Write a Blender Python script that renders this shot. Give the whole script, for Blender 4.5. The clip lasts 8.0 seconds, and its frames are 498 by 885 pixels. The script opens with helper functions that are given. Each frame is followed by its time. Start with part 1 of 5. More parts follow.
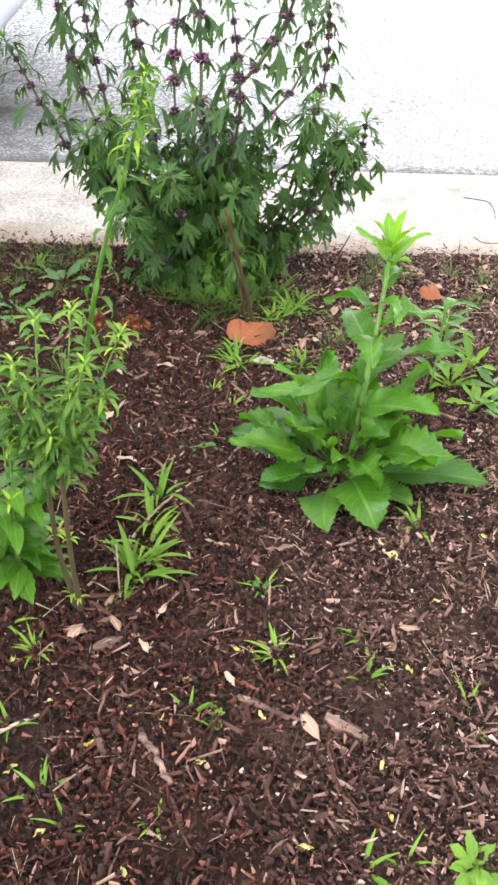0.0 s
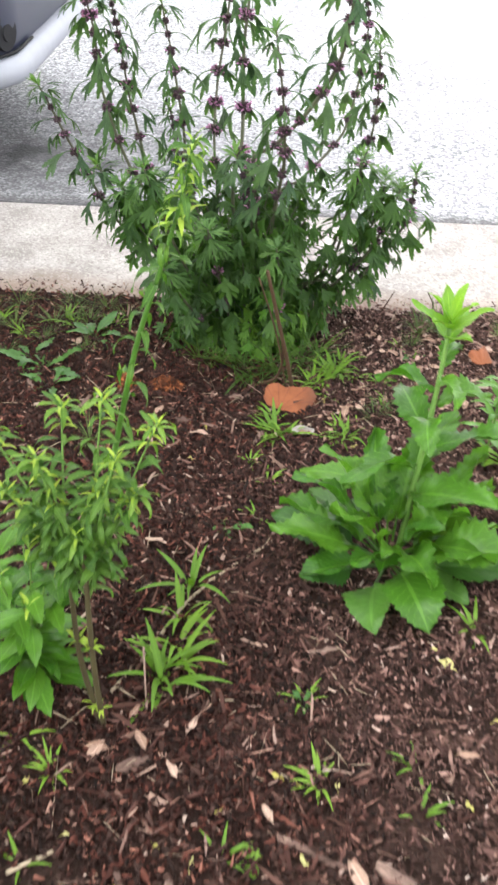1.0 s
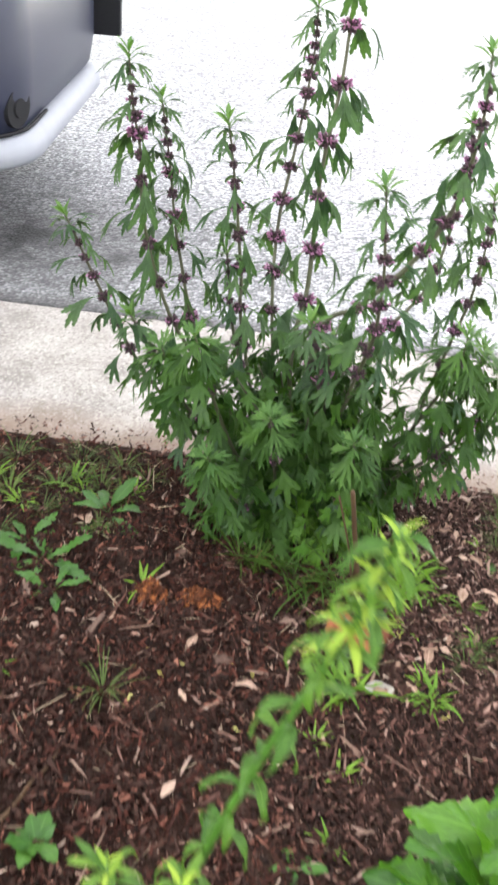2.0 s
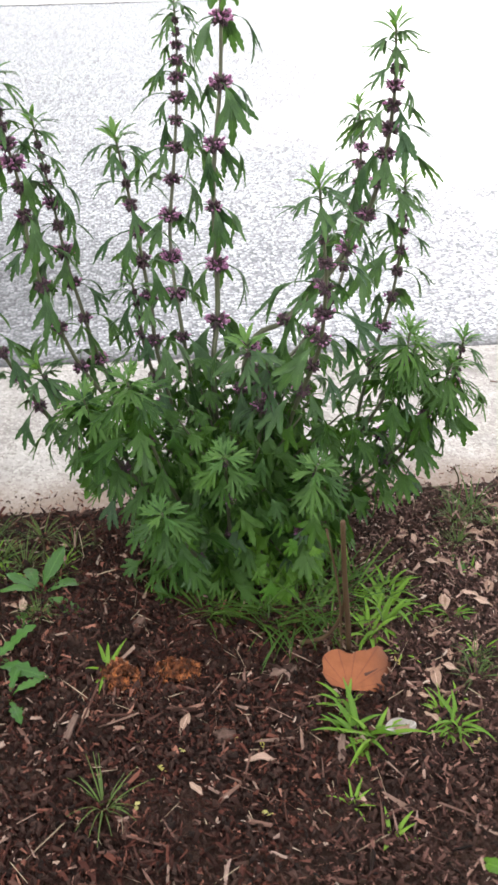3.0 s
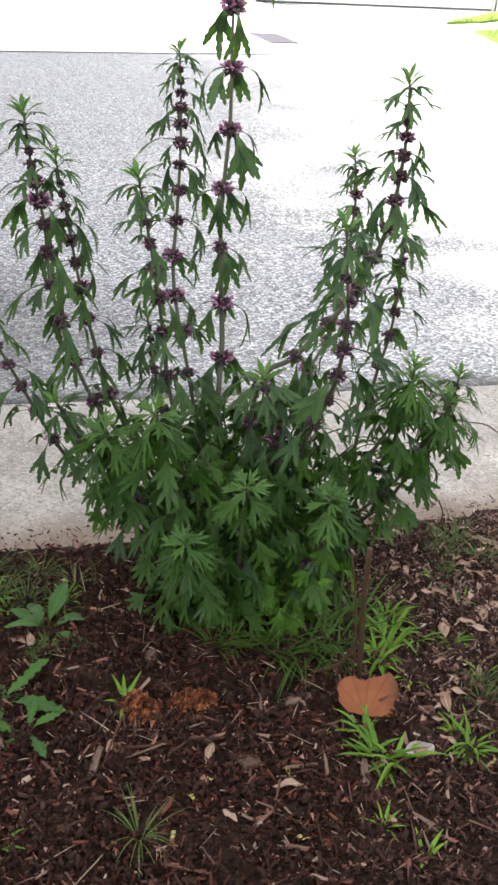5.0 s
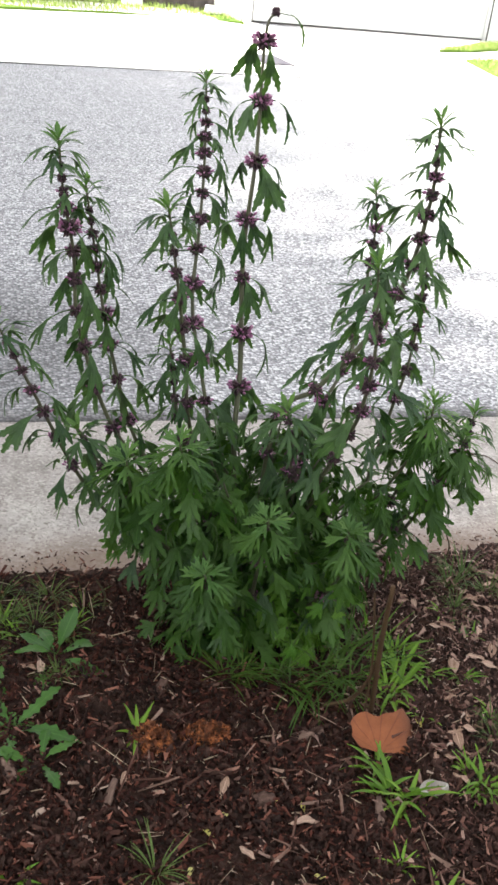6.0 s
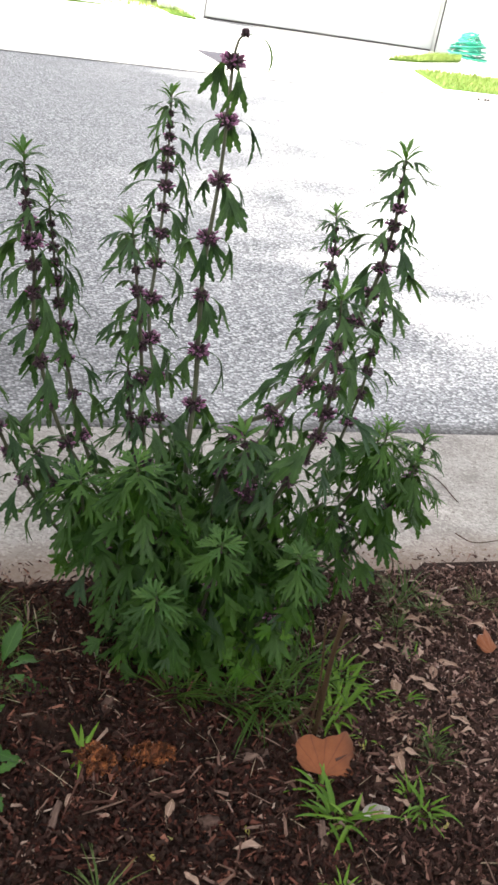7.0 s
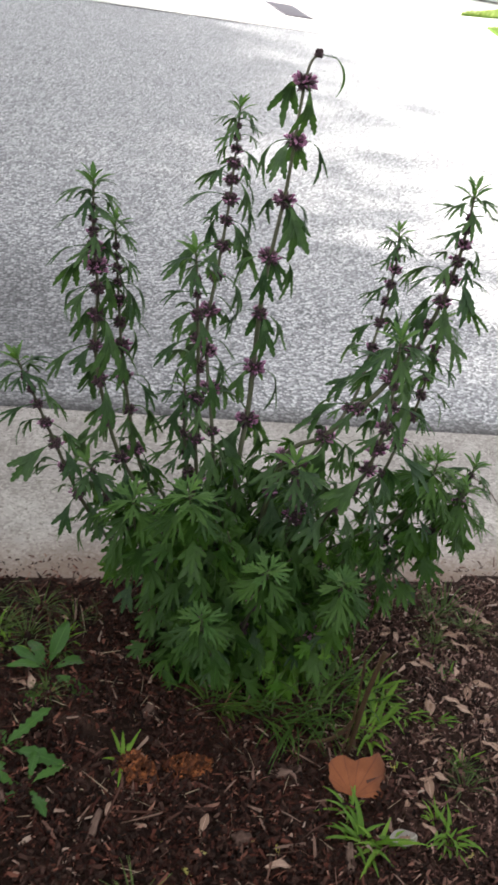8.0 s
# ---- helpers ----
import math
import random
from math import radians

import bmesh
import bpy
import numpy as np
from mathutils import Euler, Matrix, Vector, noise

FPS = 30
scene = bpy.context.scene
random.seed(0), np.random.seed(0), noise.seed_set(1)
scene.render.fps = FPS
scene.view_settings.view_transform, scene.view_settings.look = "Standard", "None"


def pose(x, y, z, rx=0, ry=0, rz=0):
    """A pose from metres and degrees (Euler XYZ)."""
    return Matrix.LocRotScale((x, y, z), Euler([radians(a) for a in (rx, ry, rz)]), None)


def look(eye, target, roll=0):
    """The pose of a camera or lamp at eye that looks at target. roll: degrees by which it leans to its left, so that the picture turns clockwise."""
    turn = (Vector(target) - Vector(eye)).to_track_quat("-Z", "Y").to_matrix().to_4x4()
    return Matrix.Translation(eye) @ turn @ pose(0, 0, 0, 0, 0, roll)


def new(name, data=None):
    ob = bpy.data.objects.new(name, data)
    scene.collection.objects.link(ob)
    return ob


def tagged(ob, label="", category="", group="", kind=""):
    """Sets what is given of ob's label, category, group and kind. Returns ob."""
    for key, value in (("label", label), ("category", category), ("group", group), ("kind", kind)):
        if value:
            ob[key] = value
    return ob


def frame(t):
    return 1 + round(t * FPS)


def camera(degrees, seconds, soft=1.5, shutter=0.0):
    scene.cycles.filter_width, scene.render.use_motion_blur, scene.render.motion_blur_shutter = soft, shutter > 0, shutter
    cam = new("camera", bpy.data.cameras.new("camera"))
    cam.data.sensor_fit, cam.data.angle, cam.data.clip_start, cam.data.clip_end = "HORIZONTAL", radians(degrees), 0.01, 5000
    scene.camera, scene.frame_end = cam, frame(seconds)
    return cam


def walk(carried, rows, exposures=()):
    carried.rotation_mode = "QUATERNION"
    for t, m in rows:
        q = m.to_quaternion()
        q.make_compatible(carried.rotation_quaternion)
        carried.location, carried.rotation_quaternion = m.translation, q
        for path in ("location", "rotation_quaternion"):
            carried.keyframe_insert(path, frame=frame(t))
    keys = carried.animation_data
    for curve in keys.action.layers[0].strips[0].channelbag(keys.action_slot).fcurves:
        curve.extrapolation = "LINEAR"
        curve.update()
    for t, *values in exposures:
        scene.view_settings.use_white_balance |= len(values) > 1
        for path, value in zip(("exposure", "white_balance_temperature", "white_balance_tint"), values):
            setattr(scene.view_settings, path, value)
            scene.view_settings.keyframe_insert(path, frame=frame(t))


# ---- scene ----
cam = camera(30.0, 8.0, soft=2.8, shutter=0.3)
PATH = [
    (0, (0.265, -3.911, 1.515), (0.188, -2.315, 0.312), 0.7),
    (0.5, (0.251, -3.872, 1.506), (0.172, -2.279, 0.299), 1.5),
    (1, (0.213, -3.708, 1.512), (0.084, -2.081, 0.357), 1.0),
    (1.5, (0.195, -3.308, 1.497), (0.023, -1.688, 0.336), 3.0),
    (2, (-0.063, -3.027, 1.55), (-0.135, -1.35, 0.462), 5.9),
    (2.2, (-0.143, -2.902, 1.566), (-0.086, -1.247, 0.445), 5.7),
    (3.3, (-0.346, -2.816, 1.393), (-0.021, -1.076, 0.462), 1.5),
    (3.5, (-0.392, -2.833, 1.349), (-0.022, -1.057, 0.507), 1.9),
    (4, (-0.484, -2.844, 1.36), (-0.071, -1.113, 0.447), 3.1),
    (4.2, (-0.489, -2.841, 1.392), (-0.051, -1.116, 0.48), 3.8),
    (5.3, (-0.522, -2.834, 1.488), (-0.054, -1.144, 0.526), 4.7),
    (5.5, (-0.543, -2.827, 1.503), (-0.068, -1.131, 0.554), 5.2),
    (6, (-0.586, -2.801, 1.488), (-0.079, -1.1, 0.567), 6.8),
    (6.5, (-0.625, -2.775, 1.486), (-0.052, -1.078, 0.596), 8.9),
    (7, (-0.627, -2.765, 1.531), (0.014, -1.104, 0.62), 10.9),
    (7.5, (-0.664, -2.728, 1.594), (-0.02, -1.069, 0.682), 13.0),
    (8, (-0.656, -2.702, 1.676), (-0.101, -1.074, 0.655), 12.9),
]

EXPOSURES = [(0.0, 3.2), (0.5, 3.05), (1.0, 3.05), (1.5, 3.1), (2.2, 3.05), (3.5, 2.52), (4.2, 2.3), (5.5, 2.2), (7.0, 1.92), (8.0, 1.68)]
walk(cam, [(t, look(eye, target, roll)) for t, eye, target, roll in PATH], EXPOSURES)

# ---- light: hazy sky, high sun down the street; two big unseen trees added to shade the bed ----
world = bpy.data.worlds.new("sky")
scene.world = world
world.use_nodes = True
wn, wl = world.node_tree.nodes, world.node_tree.links
sky = wn.new("ShaderNodeTexSky")
sky.sky_type, sky.sun_disc = "NISHITA", False
SUN_EL, SUN_AZ = 50.0, -96.0      # azimuth clockwise from +y
sky.sun_elevation, sky.sun_rotation = radians(SUN_EL), radians(SUN_AZ)
sky.dust_density, sky.air_density = 3.0, 1.0
haze = wn.new("ShaderNodeHueSaturation")
haze.inputs["Saturation"].default_value = 0.06
wl.new(sky.outputs["Color"], haze.inputs["Color"])
wl.new(haze.outputs["Color"], wn["Background"].inputs["Color"])
wn["Background"].inputs["Strength"].default_value = 0.15
sun = new("sun", bpy.data.lights.new("sun", "SUN"))
sun.data.energy, sun.data.angle, sun.data.color = 5.0, radians(2.0), (1.0, 0.96, 0.88)
away = Vector((math.sin(radians(SUN_AZ)) * math.cos(radians(SUN_EL)), math.cos(radians(SUN_AZ)) * math.cos(radians(SUN_EL)), math.sin(radians(SUN_EL))))
sun.matrix_world = look(away * 30, (0, 0, 0))

# ---- materials ----
MATS = {}


class Nodes:
    """A small builder for one node material."""

    def __init__(self, name, rough=0.8, spec=0.3, metal=0.0):
        self.mat = bpy.data.materials.new(name)
        self.mat.use_nodes = True
        self.n, self.l = self.mat.node_tree.nodes, self.mat.node_tree.links
        self.bsdf = self.n["Principled BSDF"]
        self.bsdf.inputs["Roughness"].default_value = rough
        self.bsdf.inputs["Specular IOR Level"].default_value = spec
        self.bsdf.inputs["Metallic"].default_value = metal
        self.co = self.n.new("ShaderNodeTexCoord")
        MATS[name] = self.mat

    def noise(self, scale, detail=4, rough=0.6, coord="Object", stretch=None):
        t = self.n.new("ShaderNodeTexNoise")
        t.inputs["Scale"].default_value, t.inputs["Detail"].default_value, t.inputs["Roughness"].default_value = scale, detail, rough
        src = self.co.outputs[coord]
        if stretch:
            mp = self.n.new("ShaderNodeMapping")
            mp.inputs["Scale"].default_value = stretch
            self.l.new(src, mp.inputs["Vector"])
            src = mp.outputs["Vector"]
        self.l.new(src, t.inputs["Vector"])
        return t.outputs["Fac"]

    def voronoi(self, scale, out="Color", feature="F1"):
        t = self.n.new("ShaderNodeTexVoronoi")
        t.feature = feature
        t.inputs["Scale"].default_value = scale
        self.l.new(self.co.outputs["Object"], t.inputs["Vector"])
        return t.outputs[out]

    def ramp(self, fac, stops):
        r = self.n.new("ShaderNodeValToRGB")
        while len(r.color_ramp.elements) < len(stops):
            r.color_ramp.elements.new(0.5)
        for e, (p, c) in zip(r.color_ramp.elements, stops):
            e.position, e.color = p, (*c, 1)
        self.l.new(fac, r.inputs["Fac"])
        return r.outputs["Color"]

    def mix(self, fac, a, b, mode="MIX"):
        m = self.n.new("ShaderNodeMix")
        m.data_type, m.blend_type = "RGBA", mode
        for sock, v in ((m.inputs[0], fac), (m.inputs[6], a), (m.inputs[7], b)):
            if isinstance(v, (int, float)):
                sock.default_value = v
            elif isinstance(v, tuple):
                sock.default_value = (*v, 1)
            else:
                self.l.new(v, sock)
        return m.outputs[2]

    def math(self, op, a, b=0.5):
        m = self.n.new("ShaderNodeMath")
        m.operation = op
        for sock, v in zip(m.inputs, (a, b)):
            if isinstance(v, (int, float)):
                sock.default_value = v
            else:
                self.l.new(v, sock)
        return m.outputs[0]

    def random(self):
        return self.n.new("ShaderNodeObjectInfo").outputs["Random"]

    def island(self):
        return self.n.new("ShaderNodeNewGeometry").outputs["Random Per Island"]

    def axis(self, which, coord="Object"):
        s = self.n.new("ShaderNodeSeparateXYZ")
        self.l.new(self.co.outputs[coord], s.inputs[0])
        return s.outputs[which]

    def color(self, src):
        if isinstance(src, tuple):
            self.bsdf.inputs["Base Color"].default_value = (*src, 1)
        else:
            self.l.new(src, self.bsdf.inputs["Base Color"])
        return self

    def bump(self, height, strength=0.4, distance=0.005):
        b = self.n.new("ShaderNodeBump")
        b.inputs["Strength"].default_value, b.inputs["Distance"].default_value = strength, distance
        self.l.new(height, b.inputs["Height"])
        self.l.new(b.outputs["Normal"], self.bsdf.inputs["Normal"])
        return self

    def translucent(self, src, amount):
        t, m = self.n.new("ShaderNodeBsdfTranslucent"), self.n.new("ShaderNodeMixShader")
        m.inputs[0].default_value = amount
        if isinstance(src, tuple):
            t.inputs["Color"].default_value = (*src, 1)
        else:
            self.l.new(src, t.inputs["Color"])
        self.l.new(self.bsdf.outputs[0], m.inputs[1])
        self.l.new(t.outputs[0], m.inputs[2])
        self.l.new(m.outputs[0], self.n["Material Output"].inputs["Surface"])
        return self


def leaf_material(name, dark, light, veins=0.25, amount=0.3, rough=0.5, glow=(1.5, 1.6, 0.7)):
    """Leaf: colour by leaf and along it, pale midrib and side veins from the leaf's own UV, light that comes through."""
    k = Nodes(name, rough, 0.30)
    v = k.axis("Y", "UV")
    u = k.axis("X", "UV")
    c = k.mix(k.random(), dark, light)
    c = k.mix(k.math("MULTIPLY", k.noise(14, 3), 0.5), c, tuple(x * 0.8 for x in dark))
    c = k.mix(k.math("MULTIPLY", k.noise(70, 4), 0.5), c, tuple(x * 0.5 for x in dark))
    mid = k.math("ABSOLUTE", k.math("SUBTRACT", v, 0.5))
    rib = k.math("LESS_THAN", mid, 0.035)
    side = k.math("SINE", k.math("MULTIPLY", k.math("SUBTRACT", u, k.math("MULTIPLY", mid, 0.5)), 62.0))
    side = k.math("GREATER_THAN", side, 0.93)
    vein = k.math("MULTIPLY", k.math("MAXIMUM", rib, k.math("MULTIPLY", side, 0.6)), veins)
    c = k.mix(vein, c, tuple(min(1, x * 1.9 + 0.03) for x in light))
    k.color(c).bump(k.math("ADD", k.noise(180, 3), vein), 0.35, 0.002)
    g = k.mix(1.0, c, glow, "MULTIPLY")
    k.translucent(g, amount)
    return k.mat


leaf_material("herb_leaf", (0.028, 0.068, 0.028), (0.076, 0.142, 0.042), 0.18, 0.36, 0.5)
leaf_material("herb_low_leaf", (0.022, 0.066, 0.010), (0.066, 0.148, 0.018), 0.2, 0.40, 0.5)
leaf_material("herb_young_leaf", (0.055, 0.150, 0.012), (0.125, 0.250, 0.022), 0.2, 0.34, 0.5)
leaf_material("herb_tip_leaf", (0.055, 0.130, 0.032), (0.110, 0.205, 0.045), 0.15, 0.35)
leaf_material("broad_leaf", (0.040, 0.128, 0.012), (0.110, 0.255, 0.022), 0.18, 0.34, 0.28)
leaf_material("broad_leaf_old", (0.032, 0.100, 0.015), (0.080, 0.185, 0.026), 0.14, 0.25, 0.40)
leaf_material("fresh_leaf", (0.105, 0.250, 0.016), (0.190, 0.350, 0.026), 0.2, 0.36, 0.4)
leaf_material("willow_leaf", (0.034, 0.098, 0.010), (0.094, 0.185, 0.020), 0.25, 0.32, 0.5)
leaf_material("young_willow_leaf", (0.085, 0.185, 0.020), (0.165, 0.270, 0.036), 0.2, 0.35, 0.45)
leaf_material("lime_leaf", (0.20, 0.32, 0.035), (0.36, 0.46, 0.06), 0.1, 0.35)
leaf_material("grass_blade", (0.085, 0.185, 0.015), (0.180, 0.310, 0.030), 0.1, 0.32, 0.5)
leaf_material("dull_grass_blade", (0.042, 0.080, 0.016), (0.110, 0.155, 0.038), 0.1, 0.25, 0.55)
leaf_material("foot_grass_blade", (0.038, 0.088, 0.011), (0.105, 0.180, 0.026), 0.1, 0.30, 0.5)
leaf_material("yellow_leaf", (0.33, 0.30, 0.06), (0.56, 0.52, 0.25), 0.2, 0.25)
leaf_material("pale_dry_leaf", (0.30, 0.27, 0.25), (0.52, 0.49, 0.46), 0.2, 0.15, 0.75, (1.0, 0.95, 0.9))
leaf_material("dry_leaf", (0.20, 0.115, 0.08), (0.48, 0.34, 0.27), 0.3, 0.12, 0.7, (1.1, 0.9, 0.7))

k = Nodes("orange_leaf", 0.7, 0.25)
oc = k.mix(k.noise(24, 6, 0.7), (0.095, 0.027, 0.011), (0.27, 0.090, 0.032))
ray = k.math("GREATER_THAN", k.math("COSINE", k.math("MULTIPLY", k.axis("X", "UV"), 113.0)), 0.95)
oc = k.mix(k.math("MULTIPLY", ray, 0.55), oc, (0.11, 0.030, 0.014))
k.color(k.mix(k.math("MULTIPLY", k.axis("Y", "UV"), 0.75), oc, (0.075, 0.026, 0.014))).bump(k.math("ADD", k.noise(90, 5), ray), 0.6, 0.003)
k = Nodes("herb_stem", 0.6)
k.color(k.mix(k.noise(9, 4), (0.045, 0.036, 0.032), (0.078, 0.092, 0.042))).bump(k.noise(160), 0.4, 0.002)
k = Nodes("arch_stem", 0.5)
k.color(k.mix(k.noise(14, 4), (0.030, 0.088, 0.010), (0.066, 0.155, 0.020))).bump(k.noise(160), 0.3, 0.002)
k = Nodes("green_stem", 0.55)
k.color(k.mix(k.noise(25, 4), (0.055, 0.130, 0.020), (0.120, 0.220, 0.040))).bump(k.noise(160), 0.3, 0.002)
k = Nodes("woody_stem", 0.75)
k.color(k.mix(k.noise(22, 5), (0.024, 0.018, 0.008), (0.066, 0.054, 0.020))).bump(k.noise(120, 5, stretch=None), 0.6, 0.003)
k = Nodes("straw", 0.8)
k.color(k.mix(k.noise(18, 5), (0.16, 0.12, 0.08), (0.36, 0.29, 0.21))).bump(k.noise(90, 5), 0.5, 0.002)
k = Nodes("dead_stem", 0.8)
k.color(k.mix(k.noise(18, 5, stretch=(1, 1, 0.2)), (0.022, 0.012, 0.006), (0.085, 0.047, 0.022))).bump(k.noise(90, 5), 0.6, 0.003)
k = Nodes("calyx", 0.7)
k.color(k.mix(k.island(), (0.030, 0.018, 0.024), (0.085, 0.045, 0.060)))
k = Nodes("petal", 0.6)
k.color(k.mix(k.island(), (0.22, 0.075, 0.17), (0.46, 0.24, 0.38))).translucent((0.5, 0.2, 0.42), 0.3)
k = Nodes("soil", 0.92, 0.15)
sc = k.ramp(k.noise(7, 6), [(0.3, (0.012, 0.005, 0.004)), (0.5, (0.030, 0.014, 0.010)), (0.60, (0.085, 0.048, 0.037)), (0.74, (0.17, 0.110, 0.084))])
sc = k.mix(k.math("MULTIPLY", k.noise(140, 5), 0.8), sc, (0.022, 0.014, 0.011))
k.color(sc).bump(k.math("ADD", k.noise(60, 6), k.noise(260, 4)), 0.9, 0.012)
k = Nodes("dark_soil", 0.9, 0.2)
k.color(k.mix(k.island(), (0.008, 0.004, 0.003), (0.052, 0.026, 0.020))).bump(k.noise(200, 4), 0.6, 0.004)
k = Nodes("mulch_chip", 0.8, 0.15)
damp_shaded = k.ramp(k.island(), [(0.0, (0.008222, 0.002451, 0.001722)), (0.35, (0.01644, 0.004411, 0.003014)), (0.62, (0.04276, 0.01103, 0.007533)), (0.86, (0.102, 0.03063, 0.02045)), (0.96, (0.2796, 0.1225, 0.08609)), (1.0, (0.44, 0.34, 0.28))])
dry = k.ramp(k.island(), [(0.0, (0.027, 0.0135, 0.0113)), (0.35, (0.084, 0.043, 0.037)), (0.62, (0.170, 0.094, 0.079)), (0.82, (0.30, 0.185, 0.155)), (0.94, (0.43, 0.29, 0.245)), (1.0, (0.60, 0.49, 0.43))])
# stronger light at right and by the pavement put into damp-to-dry chip colour
dry_lit = k.math("ADD", k.math("SUBTRACT", k.math("MULTIPLY", k.axis("X"), 1.25), 0.08), k.math("MULTIPLY", k.math("SUBTRACT", k.noise(1.7, 4), 0.5), 1.7))
edge = k.math("MAXIMUM", k.math("MULTIPLY", k.math("ADD", k.axis("Y"), 1.45), 1.3), 0.0)
dry_lit = k.math("ADD", dry_lit, k.math("MULTIPLY", edge, k.math("GREATER_THAN", k.axis("X"), 0.12)))
cc = k.mix(k.ramp(dry_lit, [(0.05, (0, 0, 0)), (0.75, (1, 1, 1))]), damp_shaded, dry)
k.color(k.mix(k.math("MULTIPLY", k.noise(90, 5), 0.6), cc, (0.03, 0.015, 0.011))).bump(k.noise(240, 4), 0.5, 0.003)
k = Nodes("bark_strip", 0.85, 0.15)
sb = k.ramp(k.island(), [(0.0, (0.035, 0.014, 0.010)), (0.4, (0.090, 0.043, 0.033)), (0.75, (0.175, 0.100, 0.078)), (1.0, (0.33, 0.23, 0.185))])
k.color(k.mix(k.math("MULTIPLY", k.noise(120, 5), 0.7), sb, (0.03, 0.014, 0.010))).bump(k.noise(200, 4), 0.6, 0.003)
k = Nodes("bark_splinter", 0.85, 0.15)
sb = k.ramp(k.random(), [(0.0, (0.040, 0.016, 0.012)), (0.4, (0.095, 0.044, 0.036)), (0.75, (0.185, 0.105, 0.085)), (1.0, (0.36, 0.25, 0.21))])
k.color(k.mix(k.math("MULTIPLY", k.noise(160, 5), 0.7), sb, (0.03, 0.014, 0.010))).bump(k.noise(260, 4), 0.6, 0.003)
k = Nodes("bark_piece", 0.85, 0.2)
bc = k.mix(k.random(), (0.10, 0.058, 0.046), (0.26, 0.175, 0.142))
k.color(k.mix(k.ramp(k.noise(60, 5, 0.7, stretch=(0.15, 1, 1)), [(0.35, (0, 0, 0)), (0.62, (1, 1, 1))]), bc, (0.030, 0.016, 0.012))).bump(k.noise(110, 5, stretch=(0.25, 1, 1)), 0.8, 0.004)
k = Nodes("orange_pulp", 0.8)
k.color(k.ramp(k.noise(55, 5, 0.7), [(0.36, (0.024, 0.009, 0.005)), (0.52, (0.13, 0.040, 0.014)), (0.66, (0.42, 0.150, 0.048))])).bump(k.noise(120, 5), 0.9, 0.006)
k = Nodes("concrete", 0.85, 0.25)
gc = k.ramp(k.noise(5, 7, 0.65), [(0.32, (0.195, 0.178, 0.168)), (0.5, (0.285, 0.263, 0.250)), (0.68, (0.365, 0.342, 0.326))])
gc = k.mix(k.math("GREATER_THAN", k.noise(210, 3), 0.63), gc, (0.14, 0.125, 0.115))
vs_ = k.n.new("ShaderNodeSeparateColor")
k.l.new(k.voronoi(130), vs_.inputs[0])
gc = k.mix(k.math("MULTIPLY", k.math("GREATER_THAN", vs_.outputs[0], 0.70), 0.42), gc, (0.13, 0.115, 0.105))
gc = k.mix(k.math("MULTIPLY", k.math("GREATER_THAN", vs_.outputs[1], 0.80), 0.34), gc, (0.50, 0.47, 0.44))
gc = k.mix(k.math("GREATER_THAN", k.noise(40, 5), 0.63), gc, (0.17, 0.155, 0.14))
edge = k.math("ADD", k.axis("Y"), k.math("MULTIPLY", k.noise(2.2, 5), 0.34))
dirt = k.n.new("ShaderNodeMapRange")
k.l.new(edge, dirt.inputs["Value"])
for nm, val in (("From Min", -0.64), ("From Max", -0.44), ("To Min", 0.7), ("To Max", 0.0)):
    dirt.inputs[nm].default_value = val
k.color(k.mix(dirt.outputs["Result"], gc, (0.17, 0.11, 0.078))).bump(k.math("ADD", k.noise(230, 4), k.noise(40, 4)), 0.35, 0.003)
k = Nodes("pale_concrete", 0.85, 0.25)
k.color(k.ramp(k.noise(3, 7, 0.65), [(0.3, (0.56, 0.54, 0.52)), (0.7, (0.68, 0.66, 0.63))])).bump(k.noise(120, 4), 0.3, 0.004)
k = Nodes("asphalt", 0.78, 0.35)
vo = k.voronoi(72)
sep = k.n.new("ShaderNodeSeparateColor")
k.l.new(vo, sep.inputs[0])
st = k.ramp(sep.outputs[0], [(0.0, (0.10, 0.10, 0.11)), (0.35, (0.265, 0.265, 0.28)), (0.65, (0.44, 0.44, 0.46)), (0.9, (0.62, 0.62, 0.64)), (1.0, (0.66, 0.65, 0.66))])
gap = k.voronoi(72, "Distance")
st = k.mix(k.ramp(gap, [(0.45, (0, 0, 0)), (0.75, (1, 1, 1))]), st, (0.04, 0.04, 0.045))
st = k.mix(k.math("MULTIPLY", k.noise(1.6, 6), 0.35), st, (0.20, 0.20, 0.215))
st = k.mix(k.math("MULTIPLY", k.noise(35, 4), 0.3), st, (0.40, 0.40, 0.42))
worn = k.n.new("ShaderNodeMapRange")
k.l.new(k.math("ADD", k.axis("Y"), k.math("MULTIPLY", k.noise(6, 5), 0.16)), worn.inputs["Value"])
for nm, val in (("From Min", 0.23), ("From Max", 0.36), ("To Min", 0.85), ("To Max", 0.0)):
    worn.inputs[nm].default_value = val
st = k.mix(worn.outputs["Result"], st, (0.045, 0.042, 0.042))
# soft dark ellipse: shade by the parked car put into the asphalt colour
car_shade = k.n.new("ShaderNodeTexGradient")
car_shade.gradient_type = "SPHERICAL"
shade_place = k.n.new("ShaderNodeMapping")
shade_place.vector_type = "TEXTURE"
shade_place.inputs["Location"].default_value, shade_place.inputs["Scale"].default_value = (-1.25, 0.75, 0.0), (1.75, 1.15, 1.0)
k.l.new(k.co.outputs["Object"], shade_place.inputs["Vector"])
k.l.new(shade_place.outputs["Vector"], car_shade.inputs["Vector"])
st = k.mix(k.math("MULTIPLY", k.math("MULTIPLY", car_shade.outputs["Fac"], k.noise(5, 6)), 1.9), st, (0.035, 0.034, 0.036))
